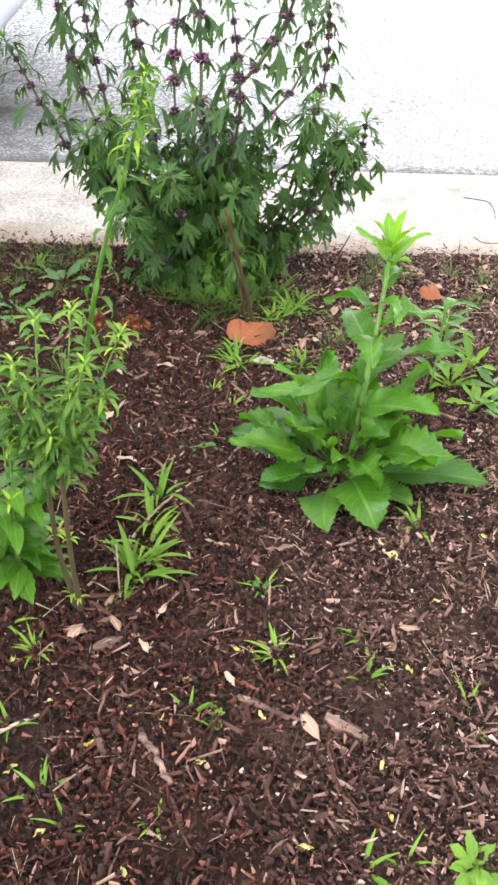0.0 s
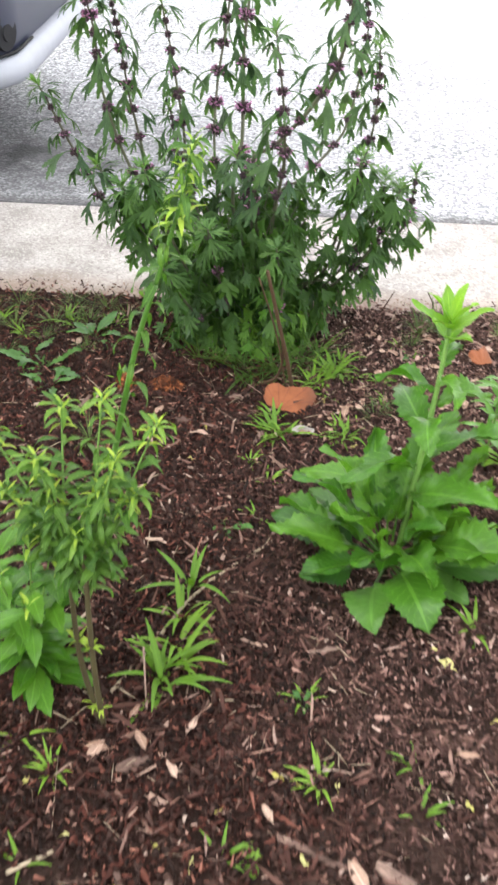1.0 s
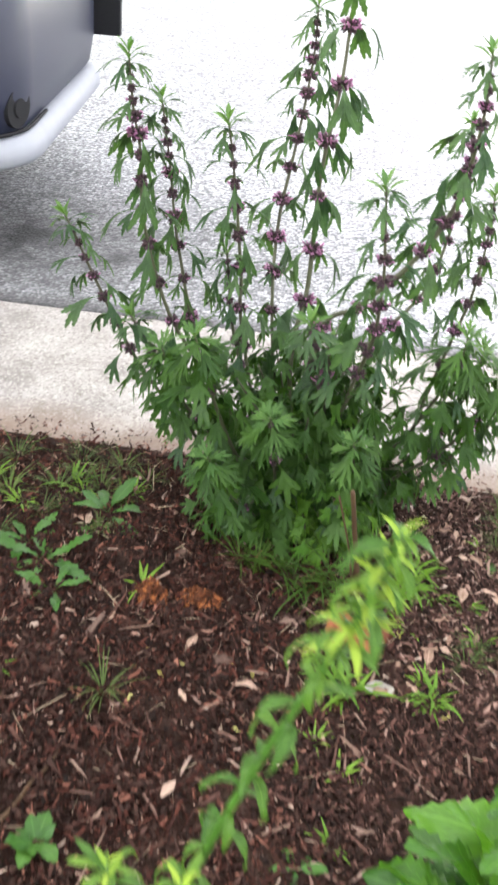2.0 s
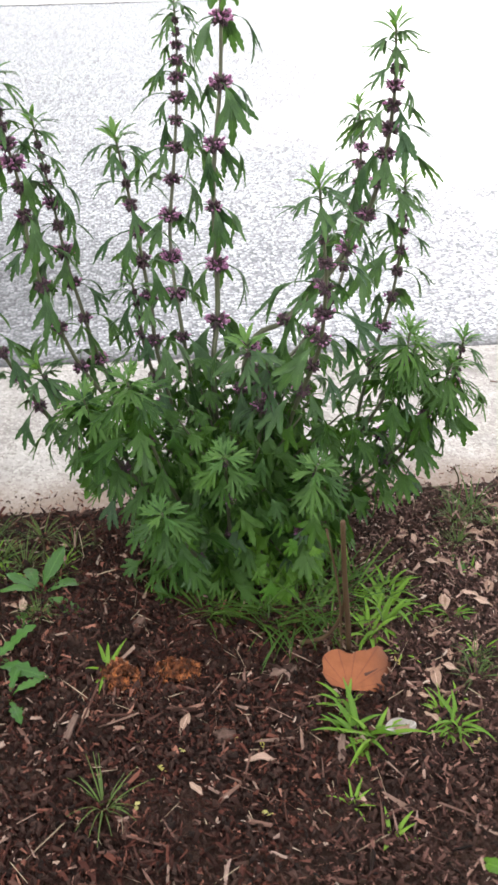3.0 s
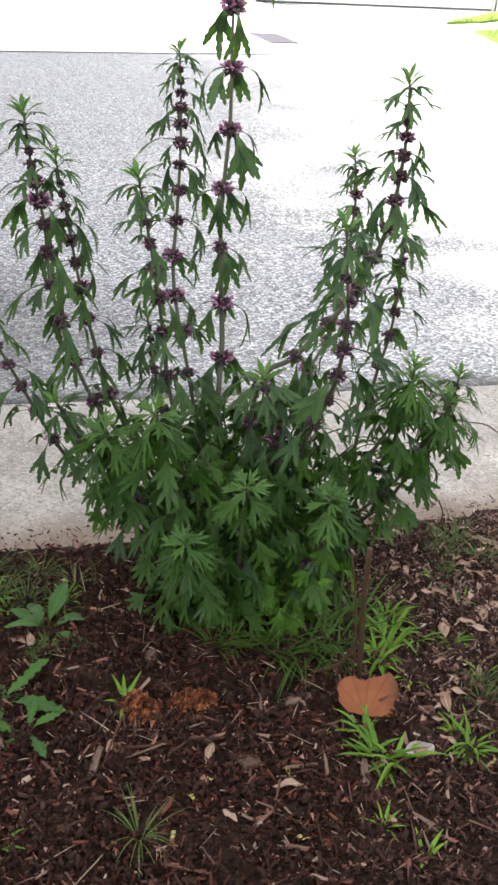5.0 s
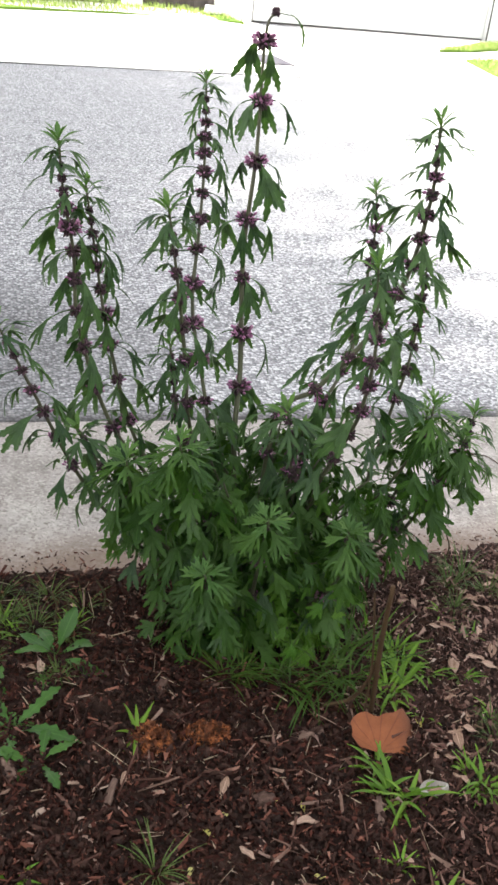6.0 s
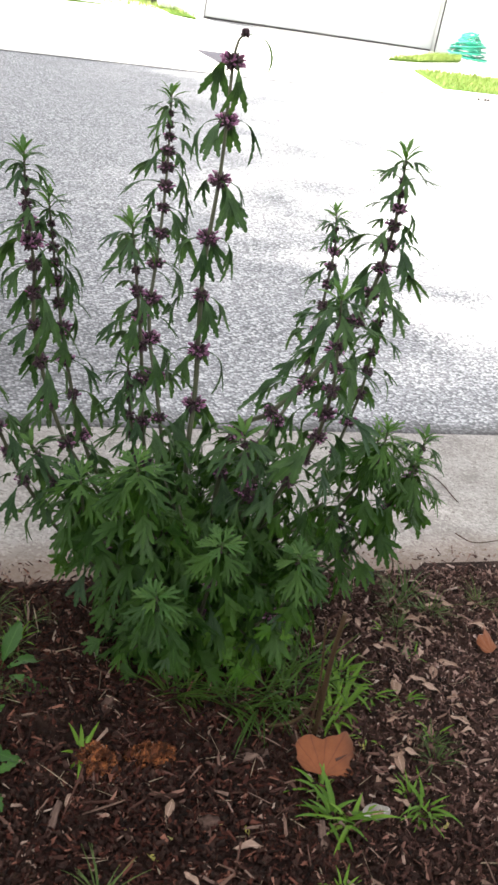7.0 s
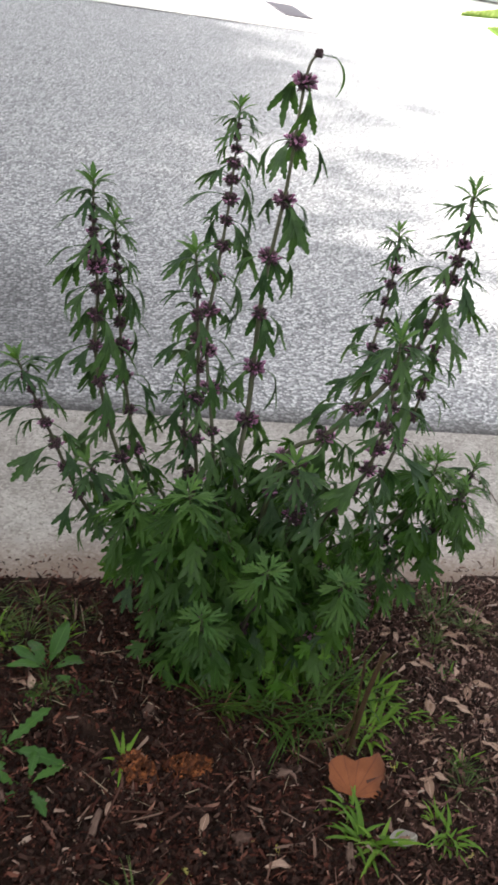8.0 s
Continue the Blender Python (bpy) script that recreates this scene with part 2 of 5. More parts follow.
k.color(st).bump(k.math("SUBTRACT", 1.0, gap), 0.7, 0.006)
k = Nodes("lawn", 0.9, 0.2)
k.color(k.ramp(k.noise(2.5, 8, 0.7), [(0.3, (0.060, 0.120, 0.018)), (0.6, (0.110, 0.190, 0.030)), (0.8, (0.17, 0.20, 0.055))])).bump(k.noise(50, 5), 0.8, 0.03)
k = Nodes("lawn_blade", 0.6, 0.3)
k.color(k.mix(k.island(), (0.120, 0.190, 0.040), (0.26, 0.32, 0.085))).translucent((0.30, 0.38, 0.10), 0.3)
k = Nodes("fence_wood", 0.85, 0.2)
fc = k.mix(k.random(), (0.085, 0.072, 0.070), (0.215, 0.185, 0.180))
k.color(k.mix(k.noise(6, 6, 0.7, stretch=(8, 8, 0.5)), fc, (0.06, 0.045, 0.04))).bump(k.noise(14, 6, stretch=(10, 10, 0.4)), 0.5, 0.004)
k = Nodes("white_paint", 0.6, 0.3)
k.color(k.mix(k.noise(1.5, 5), (0.76, 0.76, 0.74), (0.82, 0.82, 0.81)))
k = Nodes("tree_leaf", 0.6, 0.3)
k.color(k.mix(k.island(), (0.030, 0.075, 0.018), (0.070, 0.140, 0.030))).translucent((0.09, 0.17, 0.03), 0.25)
k = Nodes("roof_shingle", 0.9, 0.2)
k.color(k.mix(k.noise(6, 6), (0.10, 0.09, 0.085), (0.18, 0.165, 0.155))).bump(k.noise(30, 4), 0.5, 0.01)
k = Nodes("dark_gap", 0.9, 0.1)
k.color(k.mix(k.noise(40), (0.05, 0.045, 0.045), (0.12, 0.11, 0.105)))
k = Nodes("drain_metal", 0.6, 0.4, 0.3)
k.color(k.mix(k.noise(14, 5), (0.050, 0.046, 0.060), (0.070, 0.066, 0.082))).bump(k.noise(60), 0.3, 0.003)
k = Nodes("hose_plastic", 0.4, 0.5)
k.color(k.mix(k.noise(9, 4), (0.010, 0.20, 0.13), (0.03, 0.32, 0.21)))
k = Nodes("car_paint", 0.42, 0.3, 0.0)
k.color(k.mix(k.noise(40, 4), (0.014, 0.017, 0.036), (0.018, 0.021, 0.044)))
k.bsdf.inputs["Coat Weight"].default_value, k.bsdf.inputs["Coat Roughness"].default_value = 0.08, 0.15
k = Nodes("silver_trim", 0.5, 0.4, 0.0)
k.color(k.mix(k.noise(12, 4), (0.22, 0.23, 0.27), (0.28, 0.29, 0.33)))
k = Nodes("black_plastic", 0.75, 0.2)
k.color(k.mix(k.noise(80, 3), (0.006, 0.006, 0.008), (0.015, 0.015, 0.018)))
k = Nodes("tyre_rubber", 0.8, 0.25)
k.color(k.mix(k.noise(50, 4), (0.018, 0.018, 0.018), (0.04, 0.04, 0.04)))
k = Nodes("rim_metal", 0.35, 0.5, 0.9)
k.color((0.55, 0.55, 0.57))
k = Nodes("car_glass", 0.05, 0.6)
k.color((0.02, 0.022, 0.025))
k.bsdf.inputs["Transmission Weight"].default_value = 0.6


# ---- building helpers ----
def mesh_of(name, verts, faces, mats, slots=None, uvs=None, smooth=True):
    me = bpy.data.meshes.new(name)
    me.from_pydata([tuple(v) for v in verts], [], faces)
    for m in (mats if isinstance(mats, (list, tuple)) else [mats]):
        me.materials.append(MATS[m])
    if slots is not None:
        me.polygons.foreach_set("material_index", slots)
    if uvs is not None:
        layer = me.uv_layers.new(name="UVMap")
        flat = np.array(uvs, float)[np.array([i for f in faces for i in f])]
        layer.data.foreach_set("uv", flat.ravel())
    me.polygons.foreach_set("use_smooth", [smooth] * len(me.polygons))
    me.update()
    return me


def thing(name, me=None, label="", category="", group="", kind="", at=None):
    ob = new(name, me)
    if at is not None:
        ob.matrix_basis = at if isinstance(at, Matrix) else Matrix.Translation(at)
    return tagged(ob, label, category, group, kind)


def part(name, me, parent, label="", m=None):
    ob = new(name, me)
    ob.parent = parent
    if m is not None:
        ob.matrix_basis = m
    if label:
        ob["label"] = label
    return ob


def bm_mesh(name, bm, mats, smooth=False):
    me = bpy.data.meshes.new(name)
    bm.to_mesh(me)
    bm.free()
    for m in (mats if isinstance(mats, (list, tuple)) else [mats]):
        me.materials.append(MATS[m])
    me.polygons.foreach_set("use_smooth", [smooth] * len(me.polygons))
    return me


def box_mesh(name, size, mat, bevel=0.004, centre=(0, 0, 0), segments=2):
    bm = bmesh.new()
    bmesh.ops.create_cube(bm, size=1.0, matrix=Matrix.Translation(centre) @ Matrix.Diagonal((*size, 1)))
    if bevel:
        bmesh.ops.bevel(bm, geom=bm.edges[:], offset=bevel, segments=segments, affect="EDGES", profile=0.6)
    return bm_mesh(name, bm, mat)


def tube(points, radii, sides=6):
    """Verts and faces of a tapered tube along points."""
    pts = [Vector(p) for p in points]
    verts, faces = [], []
    ref = Vector((0.31, 0.95, 0.05)).normalized()
    for i, p in enumerate(pts):
        d = (pts[min(i + 1, len(pts) - 1)] - pts[max(i - 1, 0)]).normalized()
        a = d.cross(ref)
        if a.length < 0.05:
            a = d.cross(Vector((1, 0, 0)))
        a.normalize()
        b = d.cross(a)
        for s in range(sides):
            w = 2 * math.pi * s / sides
            verts.append(p + (a * math.cos(w) + b * math.sin(w)) * radii[i])
    for i in range(len(pts) - 1):
        for s in range(sides):
            q = (s + 1) % sides
            faces.append((i * sides + s, i * sides + q, (i + 1) * sides + q, (i + 1) * sides + s))
    faces.append(tuple(range(sides))[::-1])
    faces.append(tuple((len(pts) - 1) * sides + s for s in range(sides)))
    return verts, faces


def spline(points, steps=6):
    """A smooth line through the points."""
    p = [Vector(q) for q in points]
    p = [p[0] * 2 - p[1]] + p + [p[-1] * 2 - p[-2]]
    out = []
    for i in range(1, len(p) - 2):
        for s in range(steps):
            t = s / steps
            out.append(0.5 * ((2 * p[i]) + (p[i + 1] - p[i - 1]) * t + (2 * p[i - 1] - 5 * p[i] + 4 * p[i + 1] - p[i + 2]) * t * t
                              + (3 * p[i] - p[i - 1] - 3 * p[i + 1] + p[i + 2]) * t ** 3))
    out.append(p[-2])
    return out


def frame_at(p, outward, up=(0, 0, 1), size=1.0, twist=0.0):
    """A matrix at p whose x axis points outward and whose z axis is as near to up as it can be."""
    x = Vector(outward).normalized()
    u = Vector(up)
    y = u.cross(x)
    if y.length < 1e-3:
        y = Vector((0, 1, 0)).cross(x)
    y.normalize()
    z = x.cross(y)
    m = Matrix((x, y, z)).transposed().to_4x4()
    return Matrix.Translation(p) @ m @ Matrix.Rotation(twist, 4, "X") @ Matrix.Scale(size, 4)


def bend(v, length, droop, start=0.0, end=None):
    """Bends a point of a flat leaf along x down by droop radians between start and end; beyond it runs straight."""
    x, y, z = v
    s = max(0.0, x - start)
    if droop == 0 or s == 0:
        return (x, y, z)
    arc = max(1e-6, (length if end is None else end) - start)
    k = droop / arc
    a = k * min(s, arc)
    rest = max(0.0, s - arc)
    return (start + math.sin(a) / k + rest * math.cos(a) + z * math.sin(a), y, -(1 - math.cos(a)) / k - rest * math.sin(a) + z * math.cos(a))


def blade(stations, fold=0.25, across=2, wave=0.0, phase=0.0):
    """A blade along x from (x, half width) stations: verts, faces and uvs."""
    verts, faces, uvs = [], [], []
    n = 2 * across + 1
    length = stations[-1][0] - stations[0][0]
    for i, (x, w) in enumerate(stations):
        for j in range(n):
            f = j / across - 1
            ripple = wave * math.sin(phase + 9 * x / max(length, 1e-6) + 2.5 * f) * abs(f)
            verts.append((x, f * w, abs(f) * w * fold + ripple))
            uvs.append(((x - stations[0][0]) / length, (f + 1) / 2))
    for i in range(len(stations) - 1):
        for j in range(n - 1):
            a = i * n + j
            faces.append((a, a + n, a + n + 1, a + 1))
    return verts, faces, uvs


class Soup:
    """Collects verts, faces and uvs of several pieces for one mesh."""

    def __init__(self):
        self.v, self.f, self.s, self.uv = [], [], [], []

    def add(self, verts, faces, uvs=None, slot=0, m=None):
        b = len(self.v)
        self.v += [m @ Vector(q) for q in verts] if m else [Vector(q) for q in verts]
        self.f += [tuple(b + i for i in f) for f in faces]
        self.s += [slot] * len(faces)
        self.uv += uvs if uvs else [(0.0, 0.0)] * len(verts)

    def mesh(self, name, mats, smooth=True):
        return mesh_of(name, self.v, self.f, mats, self.s, self.uv, smooth)


def fingered_leaf(rng, lobes, length, width, droop, petiole, fold=0.35, spread=0.36, teeth=2):
    """A deeply cut leaf on a thin arching petiole: a short wedge, then narrow fingers with side points."""
    s = Soup()
    sway = rng.uniform(-0.12, 0.12)
    end = petiole + length * 0.12

    def put(vs, fs, uv=None):
        s.add([bend((x, y + sway * x * x / (petiole + length), z), petiole, droop, 0.0, end) for x, y, z in vs], fs, uv)

    n = 5
    vs, fs = tube([(petiole * i / n, 0, 0) for i in range(n + 1)], [0.0016 - 0.0006 * i / n for i in range(n + 1)], 4)
    put(vs, fs)
    half = 0.05 + 0.014 * lobes
    vs, fs, uv = blade([(petiole * 0.94, 0.0012), (petiole + length * 0.08, length * half * 0.5), (petiole + length * 0.17, length * half * 0.8), (petiole + length * 0.24, length * half * 0.5), (petiole + length * 0.30, 0.001)], fold * 0.6, 1)
    put(vs, fs, uv)

    def finger(x0, y0, turn, ll, ww, lift):
        c, q = math.cos(turn), math.sin(turn)
        sag = rng.uniform(-0.1, 0.35)
        st = [(0.0, ww * 0.55), (ll * 0.25, ww * 0.85), (ll * 0.5, ww), (ll * 0.72, ww * 0.85), (ll * 0.9, ww * 0.4), (ll, ww * 0.02)]
        vs, fs, uv = blade(st, fold, 1)
        put([(x0 + x * c - y * q, y0 + x * q + y * c, z + lift - sag * x * x / ll) for x, y, z in vs], fs, uv)

    for i in range(lobes):
        a = (i - (lobes - 1) / 2) * spread * (2.0 if lobes == 3 else 1.35)
        a += rng.uniform(-0.09, 0.09)
        far_out = abs(a) / 1.2
        x0 = petiole + length * (0.20 - 0.13 * min(1, far_out))
        ll = (length * 0.76) * (1.0 - 0.30 * min(1.2, far_out)) * rng.uniform(0.9, 1.08)
        ww = width * (1.0 - 0.15 * far_out)
        finger(x0, 0.0, a, ll, ww, 0.0008 * i)
        for j in range(teeth if far_out < 0.2 else max(1, teeth - 1)):
            side = 1 if j % 2 else -1
            f = 0.50 + 0.13 * j + rng.uniform(-0.05, 0.05)
            finger(x0 + math.cos(a) * ll * f, math.sin(a) * ll * f, a + side * rng.uniform(0.45, 0.7), ll * rng.uniform(0.30, 0.40), ww * 0.62, 0.0008 * i + 0.0006)
    return s


def wedge_leaf(rng, lobes, length, droop, petiole, broad=1.0, fold=0.25):
    """A leaf with a narrow wedge foot that parts into blunt, oblong, notched fingers."""
    s = Soup()
    sway = rng.uniform(-0.18, 0.18)
    end = petiole + length * 0.35

    def put(vs, fs, uv=None):
        s.add([bend((x, y + sway * x * x / (petiole + length), z), petiole + length, droop, 0.0, end) for x, y, z in vs], fs, uv)

    vs, fs = tube([(petiole * i / 4, 0, 0) for i in range(5)], [0.0015 - 0.0001 * i for i in range(5)], 4)
    put(vs, fs)
    half = (0.115 if lobes == 3 else 0.21) * broad
    st = [(-0.06, 0.0012), (0.06, half * 0.25), (0.18, half * 0.55), (0.32, half * 0.92), (0.43, half), (0.50, half * 0.6), (0.54, 0.002)]
    vs, fs, uv = blade([(petiole + length * a, max(0.0012, length * w)) for a, w in st], fold, 2, length * 0.010, rng.uniform(0, 6))
    put(vs, fs, uv)
    turns = {3: (-0.46, 0.0, 0.46), 5: (-0.92, -0.46, 0.0, 0.46, 0.92)}[lobes]
    for i, a in enumerate(turns):
        a = a * rng.uniform(0.85, 1.15) * min(1.0, 0.55 + 0.5 * broad) + rng.uniform(-0.05, 0.05)
        x0 = petiole + length * (0.30 - 0.14 * abs(a))
        ll = length * (0.70 - 0.20 * abs(a)) * rng.uniform(0.9, 1.06)
        ww = length * (0.072 if lobes == 3 else 0.080) * broad
        n1, n2 = rng.uniform(0.60, 0.80), rng.uniform(0.50, 0.70)
        st = [(0.0, ww * 0.6), (0.30, ww * 0.80), (0.55, ww * 1.08), (0.61, ww * n1), (0.76, ww * 1.0), (0.81, ww * n2), (0.93, ww * 0.55), (1.0, ww * 0.12)]
        vs, fs, uv = blade([(ll * f, w) for f, w in st], fold * 1.3, 1)
        c, q = math.cos(a), math.sin(a)
        sag = rng.uniform(-0.10, 0.35)
        put([(x0 + x * c - y * q, x * q + y * c, z + 0.0007 * i - sag * x * x / ll) for x, y, z in vs], fs, uv)
    return s


def simple_leaf(rng, length, width, droop, fold=0.3, serrate=0.0, stations=9, wave=0.0, across=1, widest=0.4, stalk=0.08, sway=0.0):
    """A lance-shaped or ovate leaf along x with an optional toothed margin."""
    st = []
    for i in range(stations + 1):
        t = i / stations
        if t < widest:
            w = math.sin(0.5 * math.pi * t / widest) ** 0.8
        else:
            w = math.cos(0.5 * math.pi * (t - widest) / (1 - widest)) ** 0.85
        if 0 < i < stations:
            w *= 1 + serrate * (1 if i % 2 else -1) * rng.uniform(0.4, 1.5)
        st.append((stalk * length + t * length * (1 - stalk), max(0.0006, w * width / 2)))
    vs, fs, uv = blade(st, fold, across, wave, rng.uniform(0, 6))
    s = Soup()
    pv, pf = tube([(0, 0, 0), (stalk * length * 1.6, 0, 0)], [max(0.0011, width * 0.035), max(0.0009, width * 0.025)], 4)
    s.add([bend(v, length, droop) for v in pv], pf)
    s.add([bend((x, y + sway * x * x / length, z), length, droop) for x, y, z in vs], fs, uv)
    return s


# ground heights
SLOPE = math.tan(radians(3.1))


def ground_z(x, y):
    """The yard falls towards the street; the street and the far yards rise a little."""
    if y < 0.12:
        return -SLOPE * max(y, -7.0)
    rise = -0.008 + 0.023 * max(0.0, min(y, 16.0) - 0.8)
    if y < 9.5:
        return rise
    bank = 0.05 + 0.17 * max(0.0, min(1.0, (4.2 - x) / 1.6))     # the lawn before the fence lies higher than the driveway
    return rise + bank * min(1.0, (y - 9.5) / 7.0)


def mulch_z(x, y):
    n = noise.noise(Vector((x * 2.3, y * 2.3, 1.7))) * 0.016 + noise.noise(Vector((x * 7, y * 7, 4.2))) * 0.007
    return -SLOPE * max(y, -7.0) + 0.012 + n * min(1.0, max(0.15, (-0.82 - y) / 0.25))


# ---- ground, road, pavement ----
def sheet(name, xs, ys, z, mat, label, category, kind="structure", smooth=True):
    verts = [(x, y, z(x, y)) for y in ys for x in xs]
    w = len(xs)
    faces = [(j * w + i, j * w + i + 1, (j + 1) * w + i + 1, (j + 1) * w + i) for j in range(len(ys) - 1) for i in range(w - 1)]
    return thing(name, mesh_of(name, verts, faces, mat, smooth=smooth), label, category, kind=kind)


def steps(*spans):
    out = []
    for a, b, d in spans:
        n = max(1, round((b - a) / d))
        out += [a + (b - a) * i / n for i in range(n)]
    return out + [spans[-1][1]]


sheet("ground", steps((-700, -60, 80), (-60, 60, 4), (60, 700, 80)), steps((-500, -40, 50), (-40, -1, 1.5), (-1, 0.12, 0.56), (0.12, 20, 0.9), (20, 60, 8), (60, 900, 90)),
      lambda x, y: ground_z(x, y) - 0.06, "lawn", "open ground with grass round the houses", "ground")
sheet("mulch_bed", steps((-6, -1.5, 0.5), (-1.5, 1.7, 0.025), (1.7, 6, 0.5)), steps((-6, -3.9, 0.3), (-3.9, -0.80, 0.025)), mulch_z,
      "soil", "bed of dark brown soil under shredded bark mulch", "flower bed")
ROAD_X = steps((-60, -3, 3), (-3, 4, 0.05), (4, 60, 3))
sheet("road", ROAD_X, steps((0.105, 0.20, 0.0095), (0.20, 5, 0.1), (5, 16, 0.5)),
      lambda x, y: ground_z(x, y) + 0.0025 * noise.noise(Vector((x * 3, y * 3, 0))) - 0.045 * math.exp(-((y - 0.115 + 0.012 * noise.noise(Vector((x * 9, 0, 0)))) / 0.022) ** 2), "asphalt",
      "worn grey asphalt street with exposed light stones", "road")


def pavement():
    root = thing("pavement", None, "strip of weathered grey concrete paving beside the mulch bed", "pavement", kind="structure")
    for i in range(-6, 7):
        x0 = -1.75 + 3.66 * i
        bm = bmesh.new()
        bmesh.ops.create_cube(bm, size=1.0, matrix=Matrix.Translation((x0 + 1.825, -0.36, 0.0)) @ Matrix.Diagonal((3.648, 0.955, 0.12, 1)))
        bmesh.ops.bevel(bm, geom=bm.edges[:], offset=0.008, segments=2, affect="EDGES")
        for v in bm.verts:
            v.co.z += -0.060 - SLOPE * (v.co.y - 0.118) + 0.006
        part("slab", bm_mesh("slab", bm, "concrete"), root)
    return root


pavement()

# the far side of the street runs at an angle
FAR = radians(13.0)
FAR_O = Vector((0.0, 9.28, 0.0))
FX, FY = Vector((math.cos(FAR), math.sin(FAR), 0)), Vector((-math.sin(FAR), math.cos(FAR), 0))


def far(u, v, z=None):
    p = FAR_O + FX * u + FY * v
    p.z = (ground_z(p.x, p.y) if z is None else z)
    return p


def far_sheet(name, us, vs, lift, mat, label, category, kind="structure"):
    verts = []
    for v in vs:
        for u in us:
            p = far(u, v)
            p.z += lift
            verts.append(p)
    w = len(us)
    faces = [(j * w + i, j * w + i + 1, (j + 1) * w + i + 1, (j + 1) * w + i) for j in range(len(vs) - 1) for i in range(w - 1)]
    return thing(name, mesh_of(name, verts, faces, mat), label, category, kind=kind)


far_sheet("concrete_apron", steps((-40, -6, 2.0), (-6, 14, 0.25), (14, 40, 2.0)), steps((-0.6, 9.0, 0.3)), 0.012, "pale_concrete", "broad pale concrete apron and driveway in full sun", "driveway")


def slab_prism(name, outline, bottom, top, mat, bevel=0.01):
    """A slab over an outline in the far side's own axes."""
    bm = bmesh.new()
    vs = []
    for u, v in outline:
        p = far(u, v)
        vs.append(bm.verts.new((p.x, p.y, p.z + bottom)))
    f = bm.faces.new(vs)
    ext = bmesh.ops.extrude_face_region(bm, geom=[f])
    bmesh.ops.translate(bm, vec=(0, 0, top - bottom), verts=[g for g in ext["geom"] if isinstance(g, bmesh.types.BMVert)])
    bmesh.ops.recalc_face_normals(bm, faces=bm.faces[:])
    return bm_mesh(name, bm, mat)


def inside(pt, poly):
    x, y = pt
    hit = False
    for (x1, y1), (x2, y2) in zip(poly, poly[1:] + poly[:1]):
        if (y1 > y) != (y2 > y) and x < (x2 - x1) * (y - y1) / (y2 - y1) + x1:
            hit = not hit
    return hit


def lawn(outline, label, count, seed):
    root = thing("lawn", slab_prism("lawn", outline, -0.05, 0.05, "lawn"), label, "lawn", kind="structure")
    rng = random.Random(seed)
    us, vs = [o[0] for o in outline], [o[1] for o in outline]
    s = Soup()
    made = 0
    while made < count:
        u, v = rng.uniform(min(us), max(us)), rng.uniform(min(vs), max(vs))
        if not inside((u, v), outline):
            continue
        made += 1
        p = far(u, v)
        p.z += 0.045
        a, h, w = rng.uniform(0, 6.3), rng.uniform(0.04, 0.10), rng.uniform(0.006, 0.012)
        d = Vector((math.cos(a), math.sin(a), 0))
        e = Vector((-d.y, d.x, 0)) * w
        lean = d * h * rng.uniform(0.1, 0.9)
        s.add([p - e, p + e, p + lean + Vector((0, 0, h))], [(0, 1, 2)])
    part("grass", s.mesh("grass", "lawn_blade"), root, "short sunlit grass blades")["kind"] = "stuff"


lawn([(-9, 3.0), (-0.1, 3.77), (2.32, 4.19), (4.86, 4.68), (4.75, 5.5), (-9, 5.6)], "sunlit strip of lawn in front of the wooden fence", 9000, 3)
lawn([(7.0, 0.13), (8.26, 0.10), (14, 0.2), (14, 3.2), (10.06, 2.05), (7.73, 1.89)], "sunlit patch of lawn with a pointed corner beside the driveway", 9000, 4)
lawn([(7.92, 2.92), (8.87, 3.19), (10.56, 4.02), (11.2, 4.7), (10.32, 4.47), (9.0, 3.6)], "thin strip of sunlit lawn beside the house", 2500, 5)


def drain_cover():
    root = thing("drain_cover", slab_prism("drain_cover", [(3.02, 0.22), (3.46, 0.22), (3.52, 0.98), (3.08, 0.98)], 0.0, 0.03, "drain_metal"),
                 "flat grey metal utility cover set in pale concrete", "drain cover")
    return root


drain_cover()


def kerb():
    root = thing("kerb", slab_prism("kerb", [(5.5, -0.49), (7.0, -0.42), (14, -0.35), (14, 0.08), (7.0, 0.05), (6.3, -0.1)], -0.05, 0.05, "pale_concrete"),
                 "low sunlit concrete kerb with worn dark painted marks", "kerb", kind="structure")
    for u in (7.16, 7.30, 7.36):
        part("painted_bar", slab_prism("painted_bar", [(u, -0.426), (u + 0.035, -0.426), (u + 0.035, -0.40), (u, -0.40)], 0.0, 0.045, "dark_gap"), root, "dark painted mark")


kerb()


# ---- fence, hedge, house and garage across the street ----
def fence():
    root = thing("wooden_fence", None, "tall weathered grey-brown board fence behind the lawn", "fence")
    rng = random.Random(8)
    shapes = []
    for i in range(4):
        shapes.append(box_mesh("board", (0.152, 0.018, 1.80 + 0.02 * i), "fence_wood", 0.004, (0, 0, 0.9), 1))
    for i in range(58):
        u = -3.2 + i * 0.1385
        p = far(u, 5.5)
        m = Matrix.Translation((p.x, p.y + 0.021 * (i % 2), p.z + rng.uniform(0.0, 0.03))) @ Matrix.Rotation(FAR + rng.uniform(-0.02, 0.02), 4, "Z") @ Matrix.Rotation(rng.uniform(-0.008, 0.008), 4, "Y")
        part("board", shapes[rng.randrange(4)], root, m=m)
    for z in (0.35, 1.45):
        p = far(0.45, 5.54)
